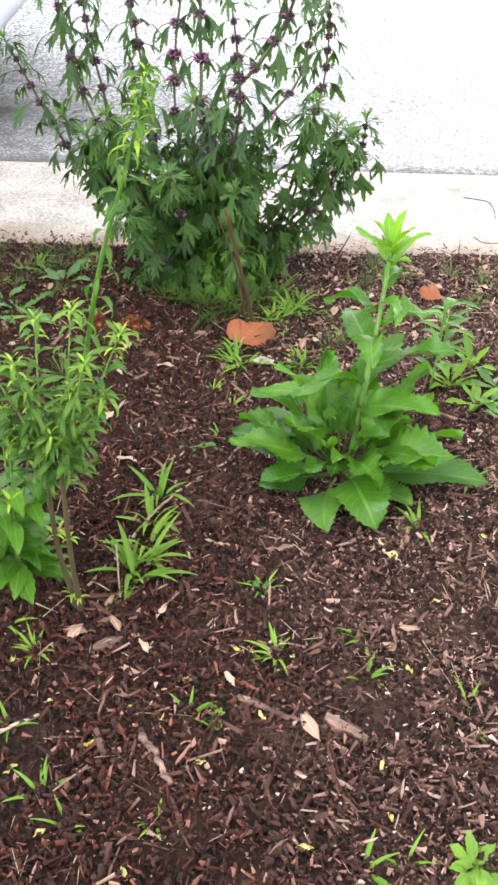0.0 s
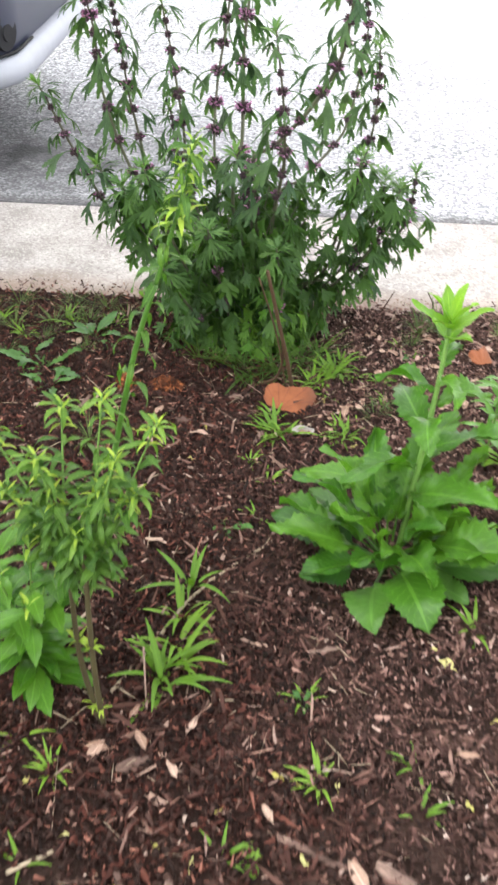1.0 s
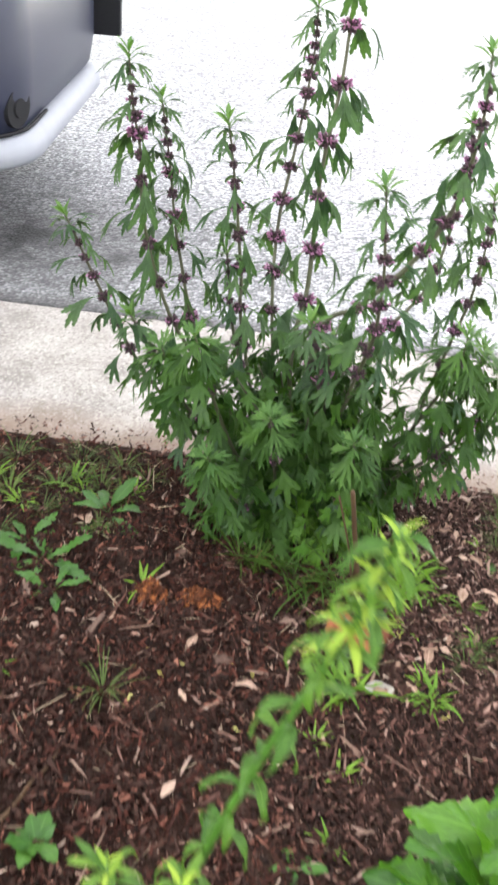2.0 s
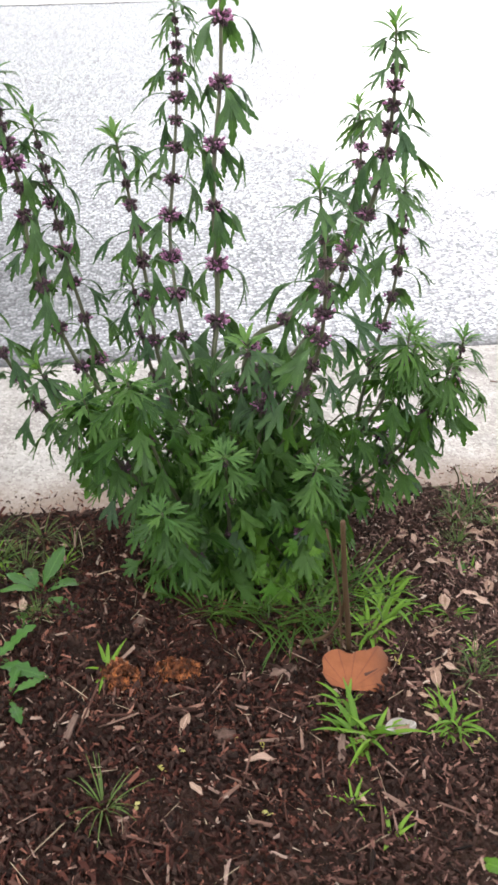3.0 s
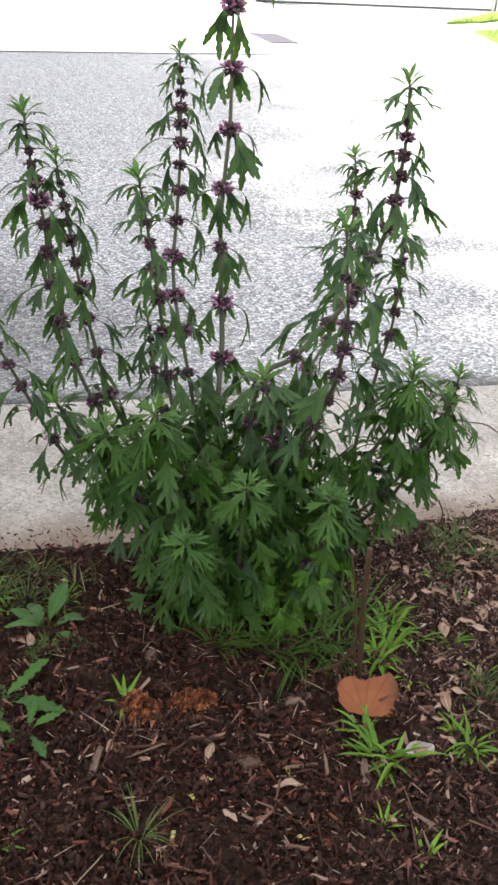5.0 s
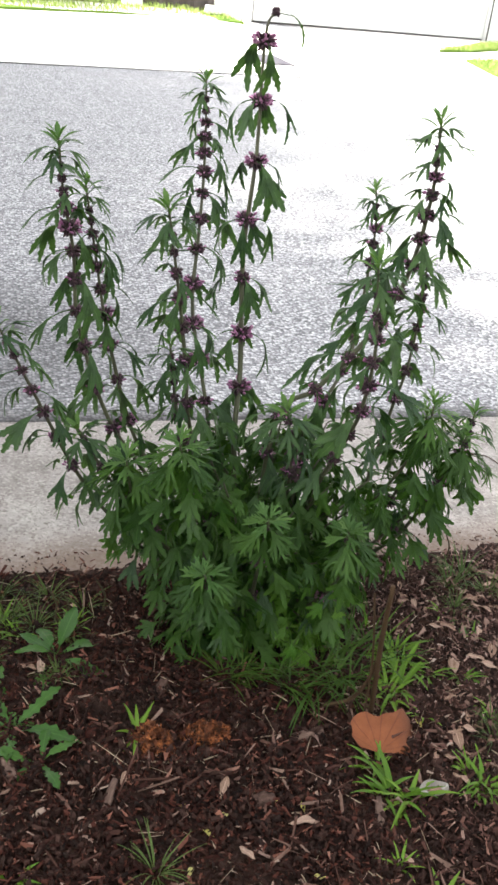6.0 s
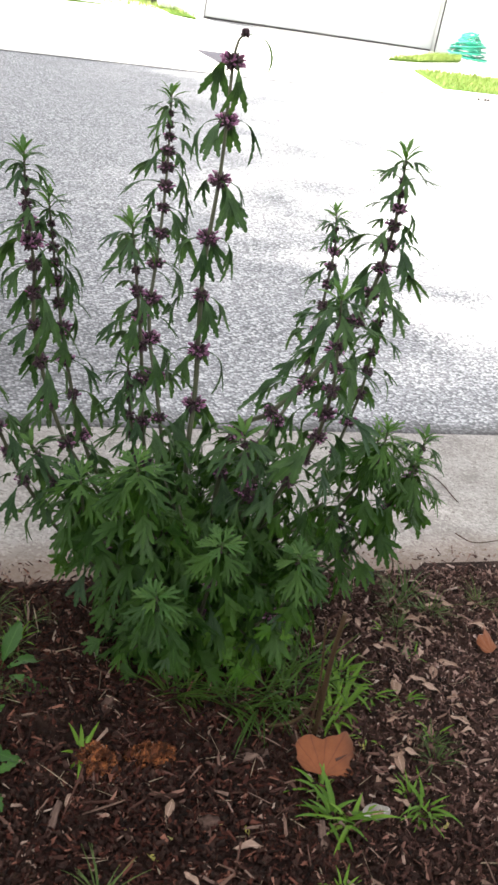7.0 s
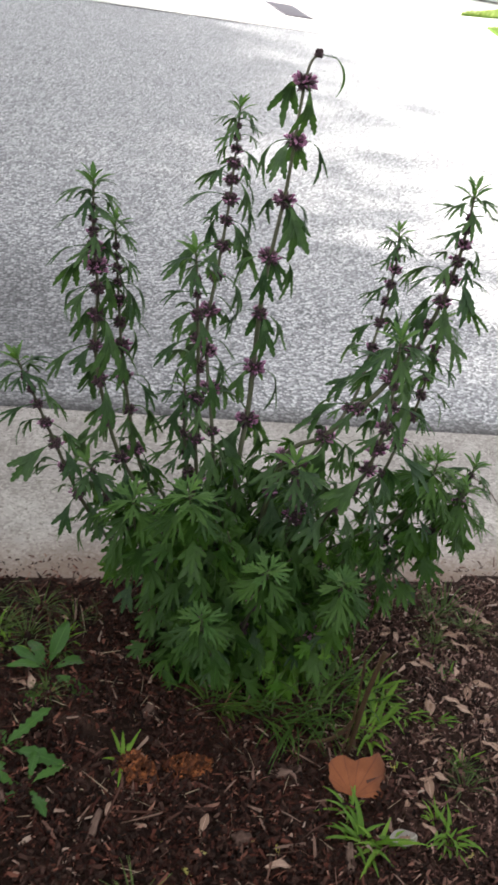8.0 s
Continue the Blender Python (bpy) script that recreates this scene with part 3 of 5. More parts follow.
        part("rail", box_mesh("rail", (8.0, 0.04, 0.09), "fence_wood", 0.004), root, m=Matrix.Translation((p.x, p.y, p.z + z)) @ Matrix.Rotation(FAR, 4, "Z"))
    return root


fence()


def white_block(u, w, name, label):
    p = far(u, 5.3)
    thing(name, box_mesh(name, (w, 0.16, 0.14), "white_paint", 0.02, (0, 0, 0.07)), label, "edging block", group="white blocks by the fence",
          at=Matrix.Translation((p.x, p.y, p.z + 0.04)) @ Matrix.Rotation(FAR, 4, "Z"))


white_block(2.95, 0.34, "edging_block", "white painted edging block on the lawn by the fence")
white_block(4.5, 0.26, "edging_block", "white painted edging block on the lawn by the fence")


def hedge():
    rng = random.Random(21)
    p = far(0.15, 5.15)
    root = thing("hedge_shrub", None, "dense green leafy shrub growing against the wooden fence", "shrub", at=p)
    s = Soup()
    for i in range(14):
        a = rng.uniform(0, 6.3)
        tip = Vector((math.cos(a) * rng.uniform(0.3, 0.9), math.sin(a) * rng.uniform(0.1, 0.35), rng.uniform(0.7, 1.9)))
        s.add(*tube(spline([(0.15 * math.cos(a), 0.1 * math.sin(a), 0.0), tip * 0.5 + Vector((0, 0, 0.1)), tip], 3), [0.016] * 4 + [0.008] * 3, 5))
    part("branch_work", s.mesh("branch_work", "woody_stem"), root)["kind"] = "stuff"
    s = Soup()
    for i in range(2600):
        a, b = rng.uniform(0, 6.3), rng.uniform(0.0, 1.0)
        r = (0.95 + 0.12 * noise.noise(Vector((a * 2, b * 5, 0)))) * rng.uniform(0.72, 1.0) * math.sin(min(1, 0.35 + b) * 1.57) ** 0.5 * (1.0 if b < 0.75 else 1.35 - b * 0.5)
        q = Vector((math.cos(a) * r, math.sin(a) * r * 0.4, 0.05 + b * 1.95))
        vs, fs, uv = blade([(0, 0.004), (0.03, 0.022), (0.06, 0.018), (0.085, 0.002)], 0.3, 1)
        s.add(vs, fs, uv, 0, frame_at(q, (math.cos(a) + rng.uniform(-0.8, 0.8), math.sin(a) + rng.uniform(-0.8, 0.8), rng.uniform(-0.7, 0.5)), size=rng.uniform(0.8, 1.4)))
    part("crown", s.mesh("crown", "broad_leaf"), root)["kind"] = "stuff"


hedge()


def turned(p, extra=0.0):
    return Matrix.Translation(p) @ Matrix.Rotation(FAR + extra, 4, "Z")


def far_house():
    base = far(4.62, 5.35)
    base.z = far(9.0, 5.35).z + 0.01
    root = thing("house", None, "white painted house with a wide garage door across the street", "house", at=turned(base, radians(4.0)))
    wall = lambda nm, sx, sy, sz, c: part(nm, box_mesh(nm, (sx, sy, sz), "white_paint", 0.006, c), root)
    wall("wall", 0.75, 0.25, 2.5, (0.375, 0.125, 1.25))
    wall("wall", 7.0, 0.25, 2.5, (10.3, 0.125, 1.25))
    wall("wall", 6.05, 0.25, 0.18, (3.775, 0.125, 2.41))
    wall("wall", 0.25, 9.0, 2.5, (0.125, 4.755, 1.25))
    wall("wall", 0.25, 9.0, 2.5, (13.67, 4.755, 1.25))
    wall("wall", 13.3, 0.25, 2.5, (6.9, 9.4, 1.25))
    door = part("garage_door", box_mesh("garage_door", (5.99, 0.05, 2.28), "white_paint", 0.004, (3.775, 0.16, 1.175)), root, "white panelled garage door")
    for i in range(4):
        for j in range(8):
            part("panel", box_mesh("panel", (0.68, 0.008, 0.50), "white_paint", 0.003, (1.18 + j * 0.742, 0.134, 0.33 + i * 0.56), 1), door)
    part("seal", box_mesh("seal", (5.99, 0.05, 0.020), "dark_gap", 0.003, (3.775, 0.15, 0.010)), door, "dark rubber seal")
    for x in (0.765, 6.785):
        part("door_track", box_mesh("door_track", (0.018, 0.03, 2.34), "dark_gap", 0.003, (x, 0.02, 1.17)), root, "thin dark upright edge")
    bm = bmesh.new()
    v = [bm.verts.new(c) for c in ((-0.3, -0.2, 2.48), (14.1, -0.2, 2.48), (14.1, 9.8, 2.48), (-0.3, 9.8, 2.48), (-0.3, 4.75, 3.7), (14.1, 4.75, 3.7))]
    for f in ((0, 1, 5, 4), (2, 3, 4, 5), (1, 2, 5), (3, 0, 4), (0, 3, 2, 1)):
        bm.faces.new([v[i] for i in f])
    part("roof", bm_mesh("roof", bm, "roof_shingle"), root)


far_house()


def hose_pile():
    rng = random.Random(5)
    p = far(11.6, 5.0)
    root = thing("garden_hose", None, "heaped tangle of green garden hose by the garage", "garden hose", at=p)
    for i in range(9):
        r0, ph = rng.uniform(0.85, 1.1) * 0.42 * (1 - (i / 10) ** 2) + 0.05, rng.uniform(0, 6.3)
        pts = []
        for q in range(26):
            a = ph + q * 0.5
            r = r0 * (1 - 0.018 * q) + rng.uniform(-0.04, 0.04)
            pts.append((r * math.cos(a), r * 0.8 * math.sin(a), 0.05 + 0.055 * i + 0.05 * math.sin(a * 1.3 + ph) * min(1, i)))
        vs, fs = tube(spline(pts, 3), [0.016] * (25 * 3 + 1), 6)
        part("coil", mesh_of("coil", vs, fs, "hose_plastic"), root)


hose_pile()


def unseen_house():
    """An unseen house added behind the camera to close the place for bounced light."""
    root = thing("house", None, "plain pale unseen house added behind the mulch bed", "house", at=(0, 0, 0.3))
    x0, x1, y0, y1, h = -12.0, 6.0, -22.0, -12.0, 3.0
    for sx, sy, c in ((x1 - x0, 0.3, ((x0 + x1) / 2, y1 - 0.15)), (x1 - x0, 0.3, ((x0 + x1) / 2, y0 + 0.15)), (0.3, y1 - y0 - 0.6, (x0 + 0.15, (y0 + y1) / 2)), (0.3, y1 - y0 - 0.6, (x1 - 0.15, (y0 + y1) / 2))):
        part("wall", box_mesh("wall", (sx, sy, h), "white_paint", 0.01, (*c, h / 2)), root)
    bm = bmesh.new()
    v = [bm.verts.new(c) for c in ((x0 - 0.4, y0 - 0.5, h), (x1 + 0.4, y0 - 0.5, h), (x1 + 0.4, y1 + 0.5, h), (x0 - 0.4, y1 + 0.5, h), (x0 - 0.4, (y0 + y1) / 2, h + 2.6), (x1 + 0.4, (y0 + y1) / 2, h + 2.6))]
    for f in ((0, 1, 5, 4), (2, 3, 4, 5), (1, 2, 5), (3, 0, 4), (0, 3, 2, 1)):
        bm.faces.new([v[i] for i in f])
    part("roof", bm_mesh("roof", bm, "roof_shingle"), root)


unseen_house()


def shade_tree(name, foot, centre, radii, seed, label):
    """A big tree added out of view for its shade: trunk, limbs and a crown of many leaves in ragged clumps."""
    r = random.Random(seed)
    fx, fy = foot
    root = thing(name, None, label, "tree", at=(fx, fy, ground_z(fx, fy)))
    c = Vector((centre[0] - fx, centre[1] - fy, centre[2]))
    trunk = spline([(0, 0, -0.1), (c.x * 0.08, c.y * 0.08, 2.4), (c.x * 0.45, c.y * 0.45, c.z * 0.72), tuple(c)], 6)
    vs, fs = tube(trunk, [0.30 - 0.2 * i / len(trunk) for i in range(len(trunk))], 10)
    part("trunk", mesh_of("trunk", vs, fs, "woody_stem"), root)
    s, clumps = Soup(), []
    for i in range(46):
        a, b = i * 2.399, math.asin(r.uniform(-0.55, 0.95))
        k = r.uniform(0.55, 0.95)
        tip = c + Vector((math.cos(a) * math.cos(b) * radii[0], math.sin(a) * math.cos(b) * radii[1], math.sin(b) * radii[2])) * k
        start = trunk[r.randrange(len(trunk) // 2, len(trunk))]
        path = spline([start, start.lerp(tip, 0.5) + Vector((0, 0, 0.4)), tip], 4)
        s.add(*tube(path, [0.07 - 0.055 * q / len(path) for q in range(len(path))], 5))
        clumps.append(tip)
        clumps.append(path[5] + Vector((r.uniform(-1, 1), r.uniform(-1, 1), r.uniform(-0.3, 0.6))))
    part("limbs", s.mesh("limbs", "woody_stem"), root)
    g = np.random.default_rng(seed)
    n = 15000
    base = np.array([tuple(q) for q in clumps])[g.integers(0, len(clumps), n)] + g.normal(0, 1, (n, 3)) * np.array([0.95, 0.95, 0.6])
    u = g.normal(0, 1, (n, 3))
    u /= np.linalg.norm(u, axis=1)[:, None]
    w = np.cross(u, g.normal(0, 1, (n, 3)))
    w /= np.linalg.norm(w, axis=1)[:, None]
    size = g.uniform(0.16, 0.27, (n, 1))
    quad = np.stack([base - u * size, base + w * size * 0.5, base + u * size, base - w * size * 0.5], 1).reshape(-1, 3)
    faces = [(4 * i, 4 * i + 1, 4 * i + 2, 4 * i + 3) for i in range(n)]
    part("crown", mesh_of("crown", quad.tolist(), faces, "tree_leaf"), root)["kind"] = "stuff"


# both stand out of view; crowns are placed by where their shade falls
shade_tree("street_tree", (-9.6, 8.6), (-10.1, 5.9, 8.7), (4.2, 4.3, 2.6), 51, "large leafy unseen tree added across the street to shade the road")
shade_tree("yard_tree", (-7.4, -3.2), (-7.15, -1.2, 5.7), (4.0, 5.4, 2.6), 52, "large leafy unseen tree added beside the pavement to shade the bed")


# ---- parked car ----
def parked_car():
    root = thing("parked_car", None, "dark blue-grey car with a pale lower bumper at the kerb", "car", at=Matrix.Translation((-1.16, 0.36, 0.0)) @ Matrix.Rotation(radians(3.0), 4, "Z"))

    def hull(name, length, width, z0, z1, corner, mat, x0=0.0, y0=0.0, lean=0.0, label=""):
        """A body section with rounded corners in plan; x runs back from the bumper."""
        bm = bmesh.new()
        ring = []
        for cx, cy, a0 in ((corner, corner, 180), (length - corner, corner, 270), (length - corner, width - corner, 0), (corner, width - corner, 90)):
            for q in range(9):
                a = radians(a0 + q * 90 / 8)
                ring.append((cx + corner * math.cos(a), cy + corner * math.sin(a)))
        rows = []
        for t, inset in ((0.0, 0.05), (0.06, 0.02), (0.25, 0.0), (0.6, 0.0), (0.85, 0.015), (0.97, 0.04), (1.0, 0.08)):
            z = z0 + (z1 - z0) * t
            row = []
            for x, y in ring:
                dx, dy = x - length / 2, y - width / 2
                k = 1 - 2 * inset / width
                row.append(bm.verts.new((-(x0 + length / 2 + dx * (1 - 2 * inset / length) + lean * t), y0 + width / 2 + dy * k, z)))
            rows.append(row)
        for a, b in zip(rows, rows[1:]):
            for i in range(len(ring)):
                j = (i + 1) % len(ring)
                bm.faces.new((a[i], a[j], b[j], b[i]))
        bm.faces.new(rows[0])
        bm.faces.new(rows[-1][::-1])
        bmesh.ops.recalc_face_normals(bm, faces=bm.faces[:])
        return part(name, bm_mesh(name, bm, mat, True), root, label)

    hull("body", 4.3, 1.92, 0.48, 1.12, 0.34, "car_paint", 0.035, 0.015)
    hull("lower_bumper", 4.35, 1.94, 0.37, 0.50, 0.36, "silver_trim", 0.0, 0.005, label="pale silver lower bumper")
    hull("hood", 4.1, 1.66, 1.11, 1.28, 0.35, "car_paint", 0.2, 0.10)
    hull("cabin", 2.3, 1.50, 1.27, 1.74, 0.3, "car_glass", 1.35, 0.16, label="dark glass cabin")
    hull("roof", 1.9, 1.40, 1.73, 1.79, 0.28, "car_paint", 1.55, 0.21)
    crease = [(-0.07 - 0.33 + 0.334 * math.cos(radians(a)), 0.02 + 0.33 + 0.334 * math.sin(radians(a)), 0.665) for a in range(-90, 1, 10)]
    crease = [(-2.0, 0.016, 0.655)] + crease + [(-0.066, 0.85, 0.68)]
    vs, fs = tube(crease, [0.006] * len(crease), 5)
    part("crease", mesh_of("crease", vs, fs, "car_paint"), root)
    lip = [(-0.39 + 0.345 * math.cos(radians(a)), 0.36 + 0.345 * math.sin(radians(a)), 0.507) for a in range(-90, 1, 10)]
    vs, fs = tube([(-2.0, 0.016, 0.507)] + lip + [(-0.045, 0.6, 0.507)], [0.008] * (len(lip) + 2), 5)
    part("trim_strip", mesh_of("trim_strip", vs, fs, "black_plastic"), root, "black plastic strip")
    # round lamp recess in the bumper's corner
    c = Vector((-0.088, 0.245, 0.60))
    nrm = Vector((0.95, -0.31, -0.03)).normalized()
    m = nrm.to_track_quat("Z", "Y").to_matrix().to_4x4()
    for nm, r0, r1, z, mat in (("lamp_ring", 0.085, 0.078, 0.0, "black_plastic"), ("fog_lamp", 0.060, 0.035, 0.008, "black_plastic")):
        bm = bmesh.new()
        bmesh.ops.create_cone(bm, cap_ends=True, segments=28, radius1=r0, radius2=r1, depth=0.05, matrix=Matrix.Translation(c) @ m @ Matrix.Translation((0, 0, z)))
        part(nm, bm_mesh(nm, bm, mat, False), root)
    part("plate_holder", box_mesh("plate_holder", (0.16, 0.06, 0.24), "black_plastic", 0.008, (0.0, 1.78, 0.74)), root, "black plastic holder")
    for x, y in ((-0.86, 0.11), (-3.45, 0.11), (-0.86, 1.69), (-3.45, 1.69)):
        wheel = part("wheel", None, root)
        wheel.matrix_basis = Matrix.Translation((x, y, 0.38)) @ Matrix.Rotation(radians(90), 4, "X")
        bm = bmesh.new()
        bmesh.ops.create_cone(bm, cap_ends=True, segments=36, radius1=0.385, radius2=0.385, depth=0.2)
        bmesh.ops.bevel(bm, geom=[e for e in bm.edges if abs(e.verts[0].co.z - e.verts[1].co.z) < 1e-4], offset=0.03, segments=3, affect="EDGES")
        part("tyre", bm_mesh("tyre", bm, "tyre_rubber", True), wheel)
        bm = bmesh.new()
        bmesh.ops.create_cone(bm, cap_ends=True, segments=30, radius1=0.25, radius2=0.24, depth=0.215)
        part("rim", bm_mesh("rim", bm, "rim_metal"), wheel)


parked_car()


# ---- the tall flowering herb ----
HERB = Vector((-0.019, -1.04, -SLOPE * -1.04 + 0.01))
rng = random.Random(11)
UPPER = [wedge_leaf(rng, 3, 0.092, d, p, b).mesh("herb_leaf", "herb_leaf") for d, p, b in ((1.45, 0.040, 1.1), (1.75, 0.042, 1.0), (1.25, 0.046, 0.95), (1.6, 0.034, 1.25), (1.95, 0.038, 0.85))]
LARGE = [wedge_leaf(rng, 3, 0.112, d, p, b).mesh("herb_leaf", "herb_leaf") for d, p, b in ((1.7, 0.038, 1.1), (2.0, 0.042, 0.9), (1.5, 0.042, 1.2))]
HANG = [simple_leaf(rng, 0.13, 0.012, d, 0.4, 0.05, 12, 0.0, 1, 0.6, 0.2, 0.1).mesh("herb_narrow_leaf", "herb_leaf") for d in (2.1, 2.4)]
SMALL = [wedge_leaf(rng, 3, 0.070, d, p, 0.9).mesh("herb_small_leaf", "herb_leaf") for d, p in ((0.8, 0.030), (1.1, 0.036), (1.4, 0.04))]
SPEAR = [wedge_leaf(rng, 3, 0.066, d, 0.026, 0.85).mesh("herb_narrow_leaf", "herb_leaf") for d in (0.8, 1.05, 1.35)]
LOWER = [wedge_leaf(rng, 5, 0.086, d, p, b).mesh("herb_low_leaf", mt) for d, p, b, mt in ((1.2, 0.05, 1.0, "herb_low_leaf"), (1.6, 0.045, 0.9, "herb_low_leaf"), (1.4, 0.055, 1.1, "herb_young_leaf"), (1.9, 0.05, 1.1, "herb_low_leaf"))]
LOWER_SOUP = [wedge_leaf(rng, 5, 0.086, d, 0.05, 1.05) for d in (1.2, 1.5, 1.7, 1.9)]
ROSETTE = [fingered_leaf(rng, 5, 0.086, 0.0042, d, 0.022, 0.3, 0.25, 2).mesh("herb_rosette_leaf", "herb_low_leaf") for d in (0.5, 0.9, 1.3)]
TUFT = [wedge_leaf(rng, 3, 0.062, d, 0.012, 0.95).mesh("herb_tip_leaf", "herb_leaf") for d in (0.5, 0.8, 1.1)]
TIP = [simple_leaf(rng, 0.052, 0.0125, d, 0.4, 0.14, 10, 0.0, 1, 0.55, 0.06).mesh("herb_tip_leaf", "herb_tip_leaf") for d in (0.4, 0.8, 1.0)]
YOUNG = [fingered_leaf(rng, 3, 0.058, 0.0037, d, 0.008, 0.35, 0.22, 1).mesh("herb_tip_leaf", "herb_tip_leaf") for d in (0.3, 0.6, 0.9)]


def whorl_mesh(seed, radius, flowers):
    """A tight knobbly ring of spiny dark flower cups, some with open pink flowers."""
    r = random.Random(seed)
    s = Soup()
    for i in range(80):
        a, el = r.uniform(0, 6.3), r.uniform(-1.0, 1.1)
        d = Vector((math.cos(a) * math.cos(el), math.sin(a) * math.cos(el), math.sin(el) * 1.0))
        p0, p1 = d * radius * 0.2, d * radius * r.uniform(0.68, 1.0)
        vs, fs = tube([p0, p0.lerp(p1, 0.66), p1], [0.0014, 0.0028, 0.0007], 4)
        s.add(vs, fs, None, 0)
    for i in range(flowers):
        a, el = r.uniform(0, 6.3), r.uniform(-0.3, 0.6)
        d = Vector((math.cos(a) * math.cos(el), math.sin(a) * math.cos(el), math.sin(el)))
        p0, p1 = d * radius * 0.7, d * radius * r.uniform(0.95, 1.2) + Vector((0, 0, 0.002))
        vs, fs = tube([p0, p0.lerp(p1, 0.7), p1], [0.0012, 0.0026, 0.0018], 4)
        s.add(vs, fs, None, 1)
    return s.mesh("flower_whorl", ["calyx", "petal"])


WHORLS = [whorl_mesh(1, 0.017, 0), whorl_mesh(2, 0.019, 2), whorl_mesh(3, 0.020, 10), whorl_mesh(4, 0.023, 40)]

herb = thing("flowering_herb", None, "tall dark green herb with lobed leaves and purple flower whorls", "plant", at=HERB)


def herb_stem(points, first, step, grow, seed, size=1.0, flowers=0.4, thick=0.0047, bushy=False, tuft=1.0):
    """One stem of the herb; points run from its tip down to its foot, in the world."""
    r = random.Random(seed)
    path = spline([Vector(p) - HERB for p in points], 6)
    n = len(path)
    vs, fs = tube(path, [0.0022 + (thick - 0.0022) * min(1, i / n * 1.6) for i in range(n)], 6)
    stem = part("stem", mesh_of("stem", vs, fs, "herb_stem"), herb)
    dist = [0.0]
    for a, b in zip(path, path[1:]):
        dist.append(dist[-1] + (b - a).length)

    def at(s):
        i = max(1, next((j for j, d in enumerate(dist) if d >= s), n - 1))
        f = (s - dist[i - 1]) / max(1e-6, dist[i] - dist[i - 1])
        return path[i - 1].lerp(path[i], f), (path[i - 1] - path[i]).normalized()

    top, d = at(0.0)
    turn = r.uniform(0, 3.14)
    for i in range(round((17 if bushy else 13) * tuft)):
        a = turn + i * 2.4
        out = d * (1.9 - 0.14 * i) + Vector((math.cos(a), math.sin(a), 0))
        part("tip_leaf", ((YOUNG if i < 9 else ROSETTE) if bushy else TIP if i < 7 else TUFT)[min(2, i // 4)], stem, m=frame_at(top - d * 0.0028 * i, out, d, size * (0.75 + 0.04 * i) * (0.85 if i > 8 else 1.0)))
    s, gap, i = first, step, 0
    while s < dist[-1] - 0.05:
        p, d = at(s)
        turn += 1.57 + r.uniform(-0.3, 0.3)
        low = (p + HERB).z < 0.50
        if r.random() < (0.22 if bushy or low else 1.0):
            kind = 0 if i < 2 and tuft else (0 if i == 0 else 3) if not tuft and i < 5 else (3 if r.random() < flowers * 0.5 else 2 if r.random() < flowers else 1)
            part("flower_whorl", WHORLS[kind], stem, m=Matrix.Translation(p) @ Matrix.Rotation(turn, 4, "Z") @ Matrix.Scale(size * (0.92 if not tuft and i else min(1.0, 0.62 + 0.09 * i)) * r.uniform(0.9, 1.1), 4))
        for side in (0.0, math.pi):
            a = turn + side + r.uniform(-0.25, 0.25)
            if not tuft and i == 0 and not side:
                continue
            if low or bushy:
                me, sz, lift = r.choice(ROSETTE if bushy and i < 2 else LOWER[:2] + LOWER[3:]), size * r.uniform(0.8, 1.15), r.uniform(0.2, 0.7)
            elif not tuft:
                me, sz, lift = (HANG if i == 0 else LARGE)[(i + (side > 0)) % 2], size * r.uniform(0.85, 1.08), r.uniform(0.1, 0.5)
            elif i < 2:
                me, sz, lift = SPEAR[i], size * r.uniform(0.85, 1.05), 0.50 - 0.15 * i
            elif i < 4:
                me, sz, lift = (SPEAR[2] if r.random() < 0.5 else SMALL[i - 2]), size * r.uniform(0.9, 1.1), 0.45 - 0.1 * i
            else:
                me, sz, lift = r.choice(UPPER if i < 6 else UPPER + LARGE), size * r.uniform(0.9, 1.2), r.uniform(0.1, 0.6)
            out = Vector((math.cos(a), math.sin(a), lift)) + d * 0.15
            part("leaf", me, stem, m=frame_at(p, out, size=sz, twist=r.uniform(-0.35, 0.35)))
            if not tuft and i > 1:
                b = a + r.uniform(0.8, 1.4)
                part("leaf", LARGE[i % 3], stem, m=frame_at(p, (math.cos(b), math.sin(b), 0.4), size=size * r.uniform(0.65, 0.85), twist=r.uniform(-0.4, 0.4)))
            if i >= 3 and tuft and r.random() < 0.9:
                b = a + r.uniform(0.6, 1.3)
                part("leaf", r.choice(UPPER if r.random() < 0.6 else SMALL), stem, m=frame_at(p, (math.cos(b), math.sin(b), 0.5), size=size * r.uniform(0.7, 1.0)))
        s, gap, i = s + gap, min(gap * grow, 0.128 if not tuft else 0.10), i + 1
    return stem


B = HERB
foot = lambda dx, dy: (B.x + dx, B.y + dy, B.z - 0.02)
herb_stem([(-0.003, -0.67, 1.392), (-0.028, -0.69, 1.342), (-0.031, -0.73, 1.107), (-0.053, -0.79, 0.882), (-0.05, -0.86, 0.628), (-0.069, -0.95, 0.467), foot(-0.01, 0.05)], 0.004, 0.070, 1.75, 101, 1.15, 0.9, 0.0062, tuft=0.0)
herb_stem([(-0.111, -0.5, 1.222), (-0.107, -0.52, 1.116), (-0.115, -0.58, 0.994), (-0.129, -0.64, 0.869), (-0.145, -0.72, 0.721), (-0.127, -0.9, 0.528), foot(-0.03, 0.04)], 0.045, 0.024, 1.17, 102, 1.0, 0.55)
